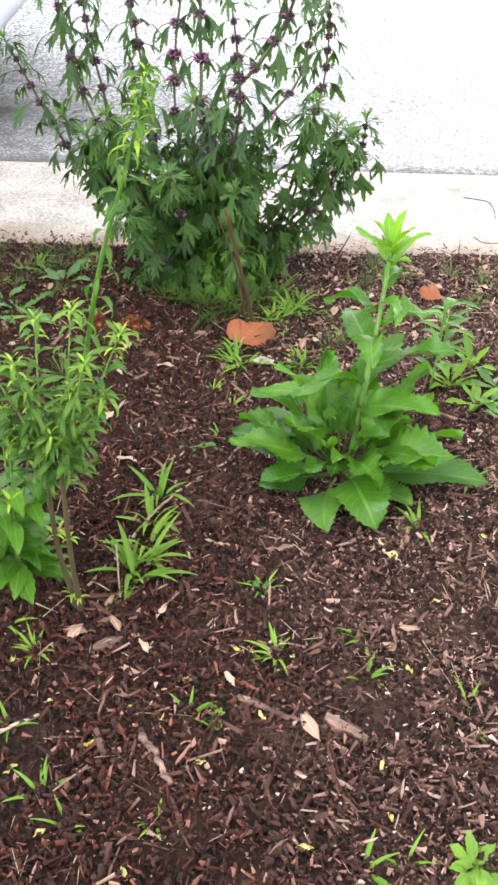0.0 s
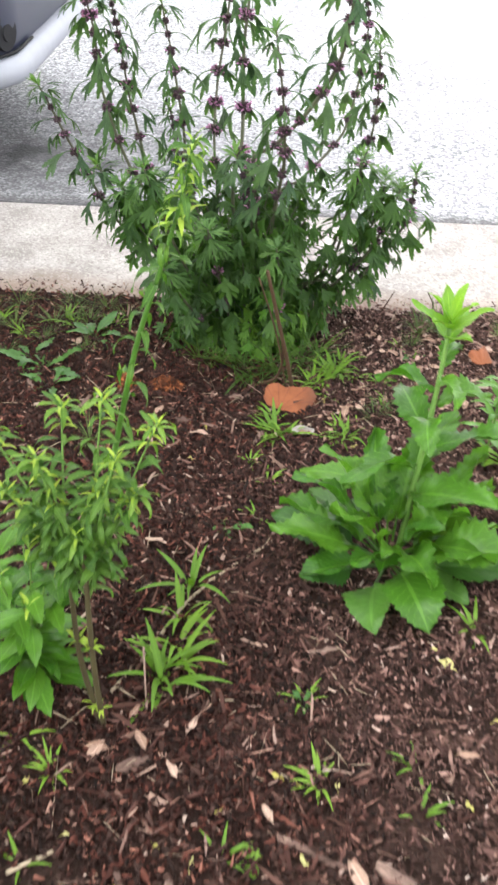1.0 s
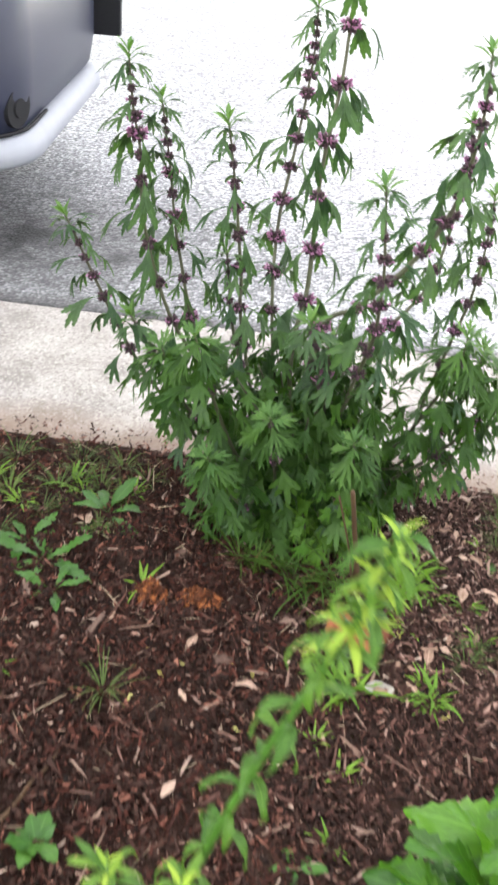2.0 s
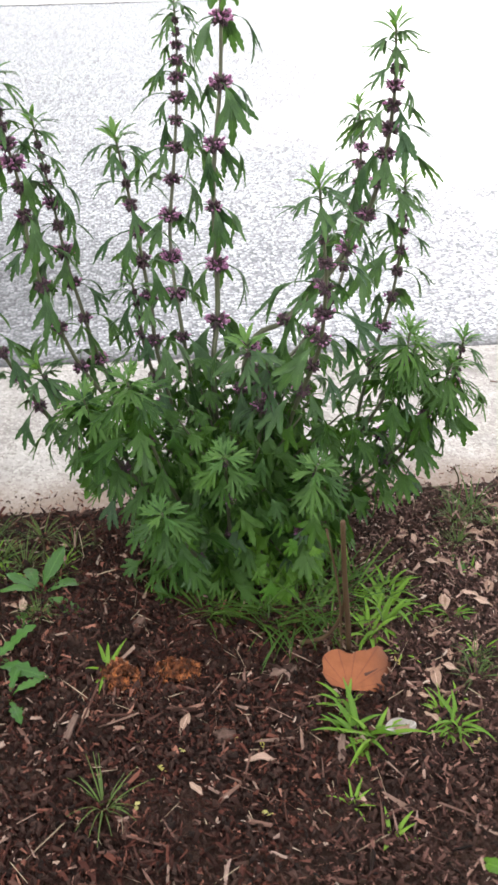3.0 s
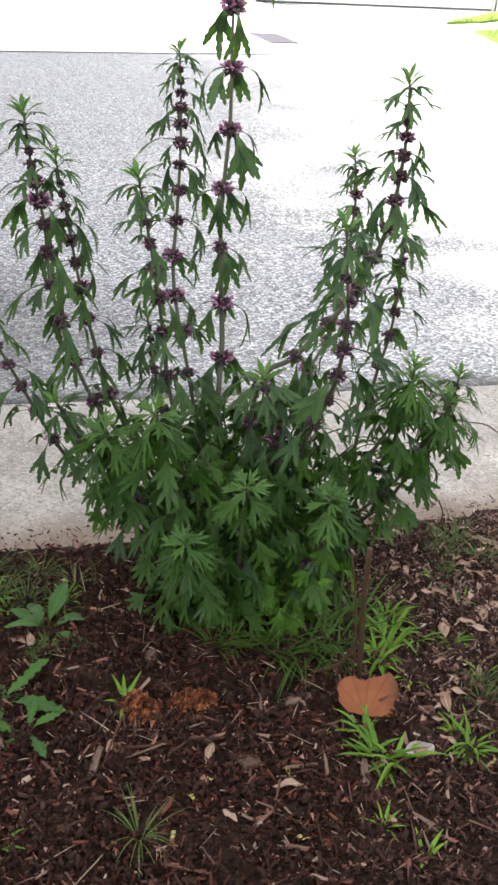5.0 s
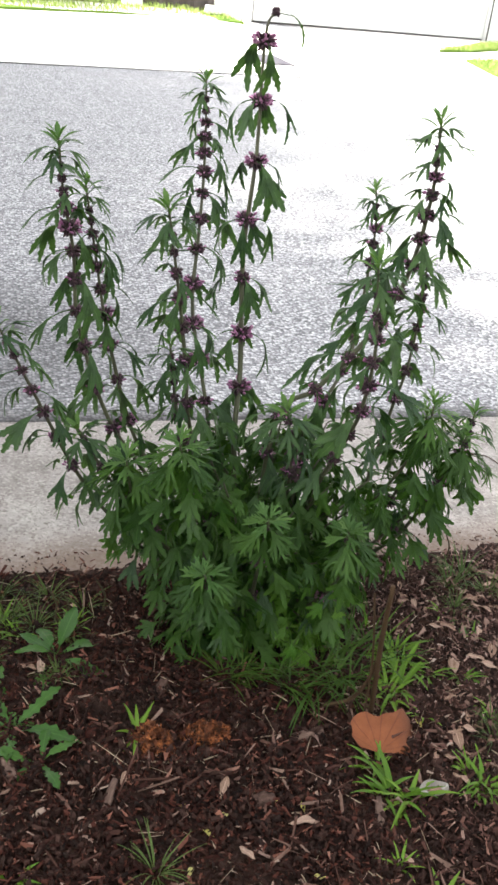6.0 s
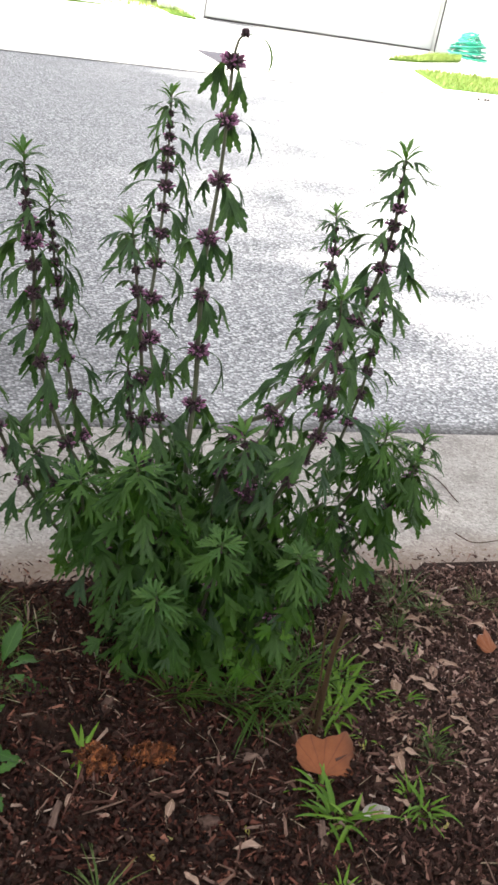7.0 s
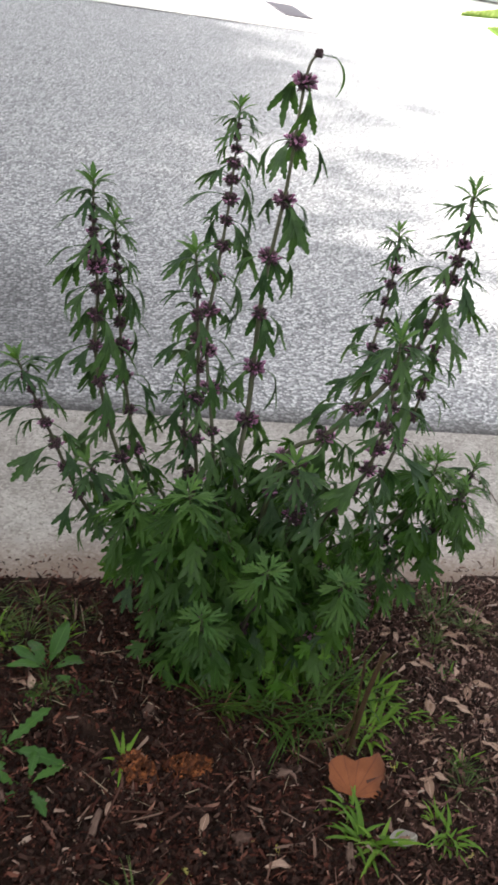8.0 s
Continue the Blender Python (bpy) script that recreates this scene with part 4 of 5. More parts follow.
herb_stem([(-0.266, -0.98, 1.037), (-0.25, -0.98, 0.953), (-0.23, -0.99, 0.838), (-0.208, -1.0, 0.689), (-0.191, -1.02, 0.55), foot(-0.05, 0.0)], 0.06, 0.035, 1.22, 103, 1.1, 0.3)
herb_stem([(-0.482, -1.0, 1.157), (-0.47, -1.0, 1.046), (-0.451, -1.0, 0.944), (-0.439, -1.01, 0.798), (-0.373, -1.02, 0.589), (-0.262, -1.03, 0.412), foot(-0.06, 0.0)], 0.05, 0.022, 1.2, 104, 1.0, 0.4)
herb_stem([(-0.423, -0.92, 1.055), (-0.399, -0.92, 0.909), (-0.379, -0.94, 0.784), (-0.362, -0.95, 0.706), (-0.316, -0.98, 0.541), (-0.242, -1.0, 0.393), foot(-0.05, 0.03)], 0.05, 0.022, 1.2, 105, 0.9, 0.35)
herb_stem([(-0.598, -1.1, 0.831), (-0.567, -1.1, 0.767), (-0.521, -1.1, 0.667), (-0.44, -1.08, 0.49), (-0.337, -1.05, 0.328), foot(-0.06, -0.03)], 0.04, 0.03, 1.22, 106, 0.95, 0.35)
herb_stem([(0.248, -1.05, 1.243), (0.255, -1.05, 1.174), (0.258, -1.05, 1.107), (0.252, -1.05, 1.012), (0.23, -1.05, 0.905), (0.164, -1.06, 0.788), (0.068, -1.07, 0.681), (-0.016, -1.06, 0.576), foot(0.0, 0.0)], 0.05, 0.026, 1.17, 107, 1.0, 0.5, 0.006)
herb_stem([(0.297, -0.66, 1.021), (0.311, -0.66, 0.947), (0.309, -0.67, 0.87), (0.283, -0.72, 0.706), (0.246, -0.78, 0.614), (0.14, -0.88, 0.521), (0.033, -0.95, 0.435), foot(0.02, 0.04)], 0.04, 0.026, 1.2, 108, 0.9, 0.4)
herb_stem([(0.07, -1.28, 1.024), (0.084, -1.28, 0.927), (0.094, -1.28, 0.846), (0.1, -1.25, 0.72), (0.092, -1.22, 0.637), (0.064, -1.15, 0.454), foot(0.03, -0.04)], 0.06, 0.04, 1.12, 109, 1.05, 0.75)
herb_stem([(0.342, -0.92, 0.925), (0.348, -0.92, 0.801), (0.339, -0.93, 0.674), (0.315, -0.94, 0.571), (0.281, -0.96, 0.424), (0.235, -1.0, 0.286), foot(0.05, 0.0)], 0.035, 0.022, 1.22, 110, 0.9, 0.45)
herb_stem([(0.473, -1.05, 0.61), (0.467, -1.05, 0.525), (0.451, -1.05, 0.445), (0.369, -1.06, 0.33), (0.311, -1.06, 0.257), foot(0.06, -0.02)], 0.03, 0.026, 1.12, 111, 1.0, 0.3)
herb_stem([(0.425, -1.12, 0.585), (0.395, -1.12, 0.489), (0.317, -1.08, 0.326), foot(0.06, -0.02)], 0.03, 0.03, 1.15, 119, 1.0, 0.25, bushy=True)
herb_stem([(0.39, -0.98, 0.566), (0.369, -1.0, 0.45), (0.27, -1.02, 0.278), foot(0.05, 0.0)], 0.03, 0.03, 1.15, 120, 1.05, 0.3, bushy=True)
herb_stem([(-0.356, -1.2, 0.588), (-0.326, -1.17, 0.464), (-0.218, -1.1, 0.272), foot(-0.05, -0.04)], 0.03, 0.03, 1.15, 121, 1.05, 0.2, bushy=True)
herb_stem([(0.311, -1.15, 0.676), (0.303, -1.15, 0.598), (0.263, -1.1, 0.448), (0.213, -1.05, 0.304), foot(0.05, -0.02)], 0.03, 0.035, 1.2, 112, 1.05, 0.2, bushy=True)
herb_stem([(-0.272, -1.3, 0.676), (-0.236, -1.27, 0.539), (-0.182, -1.2, 0.35), foot(-0.05, -0.05)], 0.02, 0.035, 1.25, 113, 0.95, 0.1, bushy=True)
herb_stem([(-0.22, -1.38, 0.431), (-0.164, -1.3, 0.279), foot(-0.04, -0.08)], 0.02, 0.03, 1.25, 114, 0.9, 0.1, bushy=True)
herb_stem([(0.09, -1.32, 0.475), (0.104, -1.25, 0.281), foot(0.03, -0.07)], 0.03, 0.04, 1.2, 115, 0.9, 0.2, bushy=True)
herb_stem([(-0.444, -1.12, 0.617), (-0.375, -1.1, 0.487), (-0.27, -1.05, 0.336), foot(-0.06, -0.03)], 0.03, 0.035, 1.25, 116, 1.0, 0.3)
herb_stem([(-0.035, -1.2, 0.691), (0.006, -1.15, 0.484), foot(0.0, -0.05)], 0.03, 0.04, 1.2, 117, 1.1, 0.4)
herb_stem([(-0.096, -1.35, 0.532), (-0.073, -1.25, 0.323), foot(-0.02, -0.07)], 0.03, 0.04, 1.2, 118, 0.9, 0.3, bushy=True)
herb_stem([(-0.247, -1.0, 0.753), (-0.235, -1.0, 0.677), (-0.208, -1.02, 0.534), foot(-0.04, 0.0)], 0.03, 0.026, 1.2, 122, 0.8, 0.3)
herb_stem([(0.009, -1.18, 0.639), (0.017, -1.17, 0.549), (0.018, -1.13, 0.38), foot(0.0, -0.04)], 0.03, 0.026, 1.2, 123, 0.9, 0.3)


def leafy_shoots(count, seed):
    """The dense foot of the herb: side shoots, whose outer leaves are parts and whose hidden ones stay joined."""
    r = random.Random(seed)
    leaves = []
    for i in range(count):
        a = i * 2.399 + r.uniform(-0.2, 0.2)
        reach, h = r.uniform(0.10, 0.34), r.uniform(0.14, 0.52)
        if i % 3 == 0:
            a, reach, h = -r.uniform(0.1, 2.9), r.uniform(0.17, 0.27), r.uniform(0.03, 0.12)
        tip = Vector((math.cos(a) * reach * (0.8 if math.cos(a) > 0 else 1.0), math.sin(a) * reach * 0.85, h))
        path = spline([(math.cos(a) * 0.03, math.sin(a) * 0.03, 0.0), tip * 0.5 + Vector((0, 0, 0.05)), tip], 5)
        vs, fs = tube(path, [0.004 - 0.0022 * q / len(path) for q in range(len(path))], 5)
        part("side_shoot", mesh_of("side_shoot", vs, fs, "herb_stem"), herb)
        turn = r.uniform(0, 3)
        for q in range(2, len(path)):
            turn += 1.57
            for side in (0, math.pi):
                b = turn + side + r.uniform(-0.4, 0.4)
                out = Vector((math.cos(b), math.sin(b), r.uniform(0.1, 0.8))) + Vector((math.cos(a), math.sin(a), 0)) * 0.6
                young = path[q].x > -0.03 and path[q].z < 0.26 and r.random() < 0.75
                leaves.append((path[q].y, 2 if young else r.choice((0, 1, 3)), frame_at(path[q], out, size=r.uniform(0.55, 0.9), twist=r.uniform(-0.5, 0.5))))
    leaves.sort(key=lambda e: e[0])
    rest = Soup()
    for i, (depth, kind, m) in enumerate(leaves):
        if i < 300:
            part("low_leaf", LOWER[kind], herb, m=m)
        else:
            leaf = LOWER_SOUP[kind]
            rest.add(leaf.v, leaf.f, leaf.uv, 0, m)
    part("inner_foliage", rest.mesh("inner_foliage", "herb_low_leaf"), herb)["kind"] = "stuff"


leafy_shoots(84, 77)


# ---- the broad-leaved weed ----
def broadleaf_weed():
    base = Vector((0.394, -2.219, mulch_z(0.394, -2.219) - 0.005))
    root = thing("broadleaf_weed", None, "bright green weed with large toothed leaves growing in the mulch", "plant", at=base)
    r = random.Random(31)
    # azimuth, rise, length, width, droop, stalk share, kind: a loose rosette, long leaves above, round old ones below
    rows = ((163, 62, .27, .072, .75, .22, "b"), (179, 47, .25, .066, .8, .2, "b"), (194, 38, .25, .085, .9, .25, "b"), (171, 30, .27, .125, .6, .25, "o"), (147, 70, .28, .082, .55, .2, "b"), (124, 66, .26, .09, .9, .2, "b"),
            (98, 58, .24, .085, .9, .2, "b"), (70, 66, .25, .09, .8, .2, "b"), (42, 56, .27, .09, 1.0, .2, "b"), (21, 62, .28, .085, .85, .2, "b"), (6, 46, .28, .085, .95, .2, "b"), (349, 18, .32, .088, .5, .25, "o"),
            (336, 52, .25, .08, 1.0, .2, "b"), (317, 46, .26, .098, 1.2, .22, "b"), (300, 58, .20, .08, 1.4, .25, "b"), (283, 38, .21, .118, 1.45, .3, "b"), (247, 14, .20, .115, .5, .35, "o"), (214, 28, .19, .088, .8, .35, "b"),
            (236, 52, .14, .055, .9, .4, "b"), (262, 56, .13, .058, 1.0, .4, "b"), (204, 15, .20, .095, .5, .35, "o"), (274, 66, .16, .06, 1.0, .3, "b"), (229, 70, .17, .06, .8, .3, "b"), (190, 66, .2, .062, .7, .25, "b"),
            (310, 72, .17, .06, .8, .3, "b"), (346, 72, .21, .07, .8, .25, "b"), (30, 25, .24, .09, .6, .2, "o"), (140, 35, .24, .11, .7, .2, "o"), (290, 12, .17, .09, .5, .35, "o"), (325, 15, .2, .09, .5, .35, "o"))
    for i, (a, lift, length, width, droop, stalk, kind) in enumerate(rows):
        b, e = radians(a), radians(lift)
        rounded = kind == "o" or stalk > 0.28
        me = simple_leaf(r, length, width, droop, r.uniform(0.2, 0.6), 0.09 if rounded else 0.17, 24, 0.009 if rounded else r.uniform(0.014, 0.024), 2, 0.36 if rounded else 0.42, stalk, r.uniform(-0.25, 0.25))
        me = me.mesh("leaf", "broad_leaf_old" if kind == "o" else "broad_leaf")
        p = Vector((math.cos(b) * 0.022, math.sin(b) * 0.022, 0.02 + 0.0009 * lift))
        part("basal_leaf" if kind == "o" else "leaf", me, root, "rounded darker basal leaf" if kind == "o" else "",
             frame_at(p, (math.cos(b) * math.cos(e), math.sin(b) * math.cos(e), math.sin(e)), size=r.uniform(0.86, 1.02), twist=r.uniform(-0.6, 0.6)))
    path = spline([(0.02, 0.03, 0.0), (0.045, 0.08, 0.2), (0.07, 0.14, 0.38), (0.085, 0.19, 0.52)], 6)
    vs, fs = tube(path, [0.0078 - 0.0036 * q / len(path) for q in range(len(path))], 7)
    part("stem", mesh_of("stem", vs, fs, "green_stem"), root)
    for i in range(12):
        b = 0.5 + i * 2.35
        size = 1.25 - 0.066 * i
        me = simple_leaf(r, 0.21 * size, 0.080 * size, r.uniform(0.7, 1.5), r.uniform(0.2, 0.45), 0.16, 22, 0.012, 2, 0.42, 0.06, r.uniform(-0.25, 0.25)).mesh("stem_leaf", "broad_leaf")
        part("stem_leaf", me, root, m=frame_at(path[3 + i], (math.cos(b), math.sin(b), r.uniform(0.5, 1.0)), twist=r.uniform(-0.5, 0.5)))
    for i in range(9):
        b = 0.8 + i * 2.4
        me = simple_leaf(r, 0.10, 0.034, r.uniform(0.1, 0.8), 0.35, 0.08, 12, 0.004, 1, 0.4, 0.03).mesh("tip_leaf", "fresh_leaf")
        part("tip_leaf", me, root, m=frame_at(path[-1] - Vector((0, 0, 0.007 * i)), (math.cos(b), math.sin(b), 2.4 - 0.22 * i), size=0.8 + 0.05 * i))


broadleaf_weed()


# ---- the narrow-leaved weed and its arching stem ----
def willow_weed():
    base = Vector((-0.114, -2.69, mulch_z(-0.114, -2.69) - 0.01))
    root = thing("narrow_leaved_weed", None, "bushy weed with narrow yellow-green leaves and one long arching stem", "plant", at=base)
    r = random.Random(41)
    leaves = [simple_leaf(r, 0.07, w, d, 0.3, 0.05, 8, 0.002, 1, 0.42, 0.04).mesh("leaf", "willow_leaf") for w, d in ((0.015, 0.8), (0.018, 1.2), (0.014, 1.7))]
    broad = [simple_leaf(r, 0.085, w, d, 0.2, 0.08, 12, 0.003, 1, 0.42, 0.08).mesh("leaf", "broad_leaf") for w, d in ((0.034, 0.7), (0.030, 1.0))]
    lime = [simple_leaf(r, 0.034, 0.0075, d, 0.3, 0.0, 6, 0.0, 1, 0.4, 0.02).mesh("tip_leaf", "lime_leaf") for d in (0.4, 1.1, 1.7)]
    curl = [simple_leaf(r, 0.075, 0.0125, d, 0.35, 0.06, 12, 0.003, 1, 0.42, 0.02).mesh("leaf", "willow_leaf") for d in (1.8, 2.5, 1.2)]

    hang = [simple_leaf(r, 0.072, 0.016, d, 0.35, 0.07, 12, 0.003, 1, 0.42, 0.02, s).mesh("leaf", "willow_leaf") for d, s in ((1.7, 0.2), (2.3, -0.2), (2.7, 0.1))]
    young = [simple_leaf(r, 0.055, 0.011, d, 0.35, 0.03, 10, 0.002, 1, 0.42, 0.02).mesh("tip_leaf", "young_willow_leaf") for d in (1.5, 2.1, 2.6)]

    def shoot(points, seed, thick, mat, count, tuft=9, kinds=None, start=0.3, size=1.0):
        q = random.Random(seed)
        path = spline([Vector(p) - base for p in points], 7)
        n = len(path)
        vs, fs = tube(path, [thick * (1 - 0.72 * i / n) for i in range(n)], 6)
        stem = part("stem", mesh_of("stem", vs, fs, mat), root)
        for i in range(count):
            f = start + (1 - start) * i / count
            p = path[min(n - 1, int(f * (n - 1)))].lerp(path[min(n - 1, int(f * (n - 1)) + 1)], (f * (n - 1)) % 1)
            b = i * 2.4 + q.uniform(-0.3, 0.3)
            part("leaf", q.choice(kinds or leaves), stem, m=frame_at(p, (math.cos(b), math.sin(b), q.uniform(0.2, 0.9)), size=size * q.uniform(0.75, 1.15) * (1.1 - 0.35 * f), twist=q.uniform(-0.4, 0.4)))
        for i in range(tuft):
            b = i * 2.4
            part("tip_leaf", lime[i % 3], stem, m=frame_at(path[-1] + (path[-4] - path[-1]).normalized() * 0.005 * i, (math.cos(b), math.sin(b), max(0.5, 1.6 - 0.15 * i)), size=size * (0.8 + 0.025 * i)))

    f1, f2 = tuple(base), (base.x - 0.006, base.y + 0.008, base.z)
    fork = (-0.124, -2.66, 0.503)
    tips = ((-0.179, -2.51, 0.718), (-0.104, -2.54, 0.754), (-0.017, -2.56, 0.725), (-0.197, -2.61, 0.687), (-0.073, -2.61, 0.693), (-0.182, -2.61, 0.632), (-0.098, -2.61, 0.635),
            (-0.133, -2.66, 0.574), (-0.229, -2.61, 0.545), (-0.287, -2.56, 0.698), (-0.045, -2.61, 0.626), (-0.259, -2.61, 0.619))
    for pts in ([f1, (-0.121, -2.685, 0.317), (fork[0], fork[1], fork[2] + 0.03)], [f2, (-0.151, -2.66, 0.306), (fork[0] - 0.03, fork[1] + 0.01, fork[2])]):
        path = spline([Vector(q) - base for q in pts], 6)
        vs, fs = tube(path, [0.0058 - 0.0016 * i / len(path) for i in range(len(path))], 7)
        wood = part("woody_stem", mesh_of("woody_stem", vs, fs, "woody_stem"), root, "brown woody stem")
        for i in range(16):
            p = path[2 + (i * 5) % (len(path) - 3)]
            b = i * 2.4
            part("side_leaf", lime[i % 3], wood, m=frame_at(p, (math.cos(b), math.sin(b), 1.2), size=r.uniform(0.5, 0.9)))
    for i, t in enumerate(tips):
        a = (fork[0] - 0.03 * (i % 3 == 0), fork[1] + 0.02 * (i % 2), fork[2] - 0.03 * (i % 3))
        mid = (a[0] * 0.55 + t[0] * 0.45, a[1] * 0.55 + t[1] * 0.45, a[2] * 0.5 + t[2] * 0.5)
        shoot([a, mid, t], 400 + i, 0.0034, "green_stem", 23, start=0.15, kinds=leaves + curl, size=0.88)
        for j in range(6):
            b = j * 1.05 + i
            part("tip_leaf", young[j % 3], root, m=frame_at(Vector(t) - base - Vector((0, 0, 0.012)), (math.cos(b), math.sin(b), 0.75), size=r.uniform(0.6, 0.9), twist=r.uniform(-0.4, 0.4)))
    for i, t in enumerate(((-0.183, -2.61, 0.453), (-0.252, -2.61, 0.367), (-0.277, -2.64, 0.453), (-0.216, -2.68, 0.436), (-0.304, -2.58, 0.309), (-0.193, -2.56, 0.527), (-0.262, -2.54, 0.526), (-0.321, -2.56, 0.488), (-0.216, -2.64, 0.529))):
        shoot([(-0.246, -2.62, 0.19), (-0.244, -2.63, 0.265), t], 430 + i, 0.004, "green_stem", 13, tuft=3, kinds=broad, start=0.25, size=1.15)
    shoot([(fork[0], fork[1], fork[2] - 0.02), (-0.117, -2.48, 0.566), (-0.064, -2.475, 0.795), (-0.012, -2.47, 0.955), (0.020, -2.47, 1.060), (0.034, -2.47, 1.125)], 450, 0.0064, "arch_stem", 48, tuft=26, kinds=hang, start=0.10, size=0.85)
    top = [Vector(p) - base for p in ((-0.012, -2.47, 0.955), (0.020, -2.47, 1.060), (0.034, -2.47, 1.125))]
    for i in range(27):
        f = i / 27 * 1.98
        p = top[int(f)].lerp(top[int(f) + 1], f % 1)
        b = i * 2.4
        part("tip_leaf", young[i % 3], root, m=frame_at(p, (math.cos(b), math.sin(b), 0.45), size=r.uniform(0.5, 0.75), twist=r.uniform(-0.4, 0.4)))


willow_weed()


# ---- grass tufts, seedlings ----
def tuft_mesh(seed, blades, length, width, mat, spread=0.6):
    r = random.Random(seed)
    s = Soup()
    for i in range(blades):
        leaf = simple_leaf(r, length * r.uniform(0.55, 1.1), width * r.uniform(0.7, 1.1), r.uniform(0.5, 1.6), 0.35, 0.0, 7, 0.0, 1, 0.35, 0.02)
        a = r.uniform(0, 6.3)
        out = (math.cos(a), math.sin(a), r.uniform(0.25, 1.9) / max(0.2, spread))
        s.add(leaf.v, leaf.f, leaf.uv, 0, frame_at((math.cos(a) * 0.006, math.sin(a) * 0.006, -0.004), out))
    return s.mesh("blades", mat)


TUFTS = {
    "arching": [tuft_mesh(80 + i, 15, 0.12, 0.0115, "grass_blade", 1.0) for i in range(3)],
    "upright": [tuft_mesh(90 + i, 9, 0.13, 0.0125, "grass_blade", 0.42) for i in range(3)],
    "wide": [tuft_mesh(i, 13, 0.085, 0.0095, "grass_blade", 0.75) for i in range(4)],
    "fine": [tuft_mesh(20 + i, 30, 0.11, 0.0034, "dull_grass_blade", 0.48) for i in range(4)],
    "long": [tuft_mesh(40 + i, 18, 0.18, 0.0052, "foot_grass_blade", 1.0) for i in range(3)],
    "small": [tuft_mesh(60 + i, 6, 0.05, 0.006, "grass_blade", 0.8) for i in range(3)],
}
WORDS = {"arching": "spreading bright green tuft of arching grass blades", "upright": "upright bright green tuft of broad grass blades", "wide": "bright green tuft of broad grass blades in the mulch", "fine": "thin dull green tuft of fine grass in the mulch",
         "long": "loose tuft of long arching grass at the herb's foot", "small": "tiny bright green grass seedling in the mulch"}


def tuft(kind, x, y, size, seed):
    thing("grass_tuft", TUFTS[kind][seed % len(TUFTS[kind])], WORDS[kind], "grass", group=kind + " grass tufts",
          at=Matrix.Translation((x, y, mulch_z(x, y))) @ Matrix.Rotation(seed * 1.7, 4, "Z") @ Matrix.Scale(size, 4))


UPRIGHT = [(-0.026, -2.592, 1.1), (-0.009, -2.537, 1.0), (-0.040, -2.560, 0.9), (-0.018, -2.48, 0.9), (-0.022, -2.40, 0.9), (-0.013, -2.31, 1.0)]
WIDE = [(0.294, -1.691, 0.8), (0.238, -1.389, 1.1),
        (0.269, -1.337, 1.2), (0.213, -1.409, 1.1), (0.291, -1.26, 1.0), (-0.341, -1.445, 0.9), (0.116, -1.599, 0.9), (0.29, -1.651, 0.7), (0.693, -2.213, 0.8), (0.563, -2.382, 0.9), (0.266, -2.773, 0.8), (-0.179, -2.795, 0.7), (0.067, -1.832, 0.6), (0.103, -2.057, 0.6), (-0.566, -1.079, 0.8), (-0.71, -1.17, 0.8), (-0.439, -1.058, 0.72), (-0.798, -1.068, 0.88), (0.33, -1.348, 0.8)]
FINE = [(-0.638, -1.08, 0.9), (-0.465, -1.109, 0.75), (-0.586, -1.02, 0.9), (-0.527, -1.059, 0.83), (-0.753, -1.129, 0.98), (-0.354, -1.779, 0.9), (-0.642, -1.199, 0.75), (0.602, -0.969, 1.1), (0.544, -1.009, 1.0), (0.641, -1.048, 0.9), (0.514, -1.109, 0.7),
        (0.901, -1.097, 0.9), (0.806, -1.016, 0.8), (0.407, -1.515, 0.6), (0.856, -1.247, 0.8), (-0.839, -1.059, 0.9), (-0.87, -1.214, 0.83), (0.388, -1.565, 0.7), (-0.486, -1.247, 0.6), (-0.411, -0.998, 0.75), (-0.606, -0.93, 0.9), (-0.785, -0.954, 0.98), (-0.489, -0.949, 0.75), (-0.927, -0.967, 0.9), (-0.721, -1.314, 0.75)]
LONG = [(-0.031, -1.332, 0.9), (-0.129, -1.303, 0.8), (0.063, -1.351, 1.0), (0.15, -1.33, 1.0), (-0.088, -1.293, 0.8), (0.019, -1.322, 1.0), (0.106, -1.341, 1.0), (0.194, -1.291, 1.0), (0.225, -1.235, 0.9), (0.0, -1.361, 0.9), (0.13, -1.385, 0.8), (0.17, -1.26, 1.0), (0.085, -1.30, 1.0), (0.24, -1.32, 0.8)]
SMALL = [(0.427, -2.81, 1.4), (0.431, -2.719, 1.1), (0.231, -2.584, 1.2), (0.239, -2.58, 1.0), (-0.096, -3.09, 1.2), (-0.044, -3.142, 1.1), (0.09, -3.128, 1.0), (0.12, -2.926, 1.0), (0.608, -2.857, 1.0), (0.635, -2.94, 0.9), (0.405, -3.187, 1.2), (0.469, -3.17, 1.1),
         (0.412, -1.509, 1.0), (-0.258, -2.72, 1.3), (-0.181, -2.963, 1.2), (0.114, -1.906, 1.4), (0.267, -1.472, 1.0), (0.507, -1.221, 1.0), (-0.589, -1.748, 1.3), (0.476, -1.121, 1.0), (0.427, -1.485, 1.2), (0.339, -1.604, 0.9)]
ARCHING = [(0.122, -1.675, 1.0), (0.146, -1.685, 0.8), (0.098, -1.665, 0.7), (0.243, -1.389, 0.8), (0.281, -1.319, 0.8), (0.311, -1.673, 0.7), (0.407, -1.367, 0.6), (-0.605, -1.05, 0.75), (-0.817, -1.089, 0.75), (-0.449, -1.098, 0.6)]
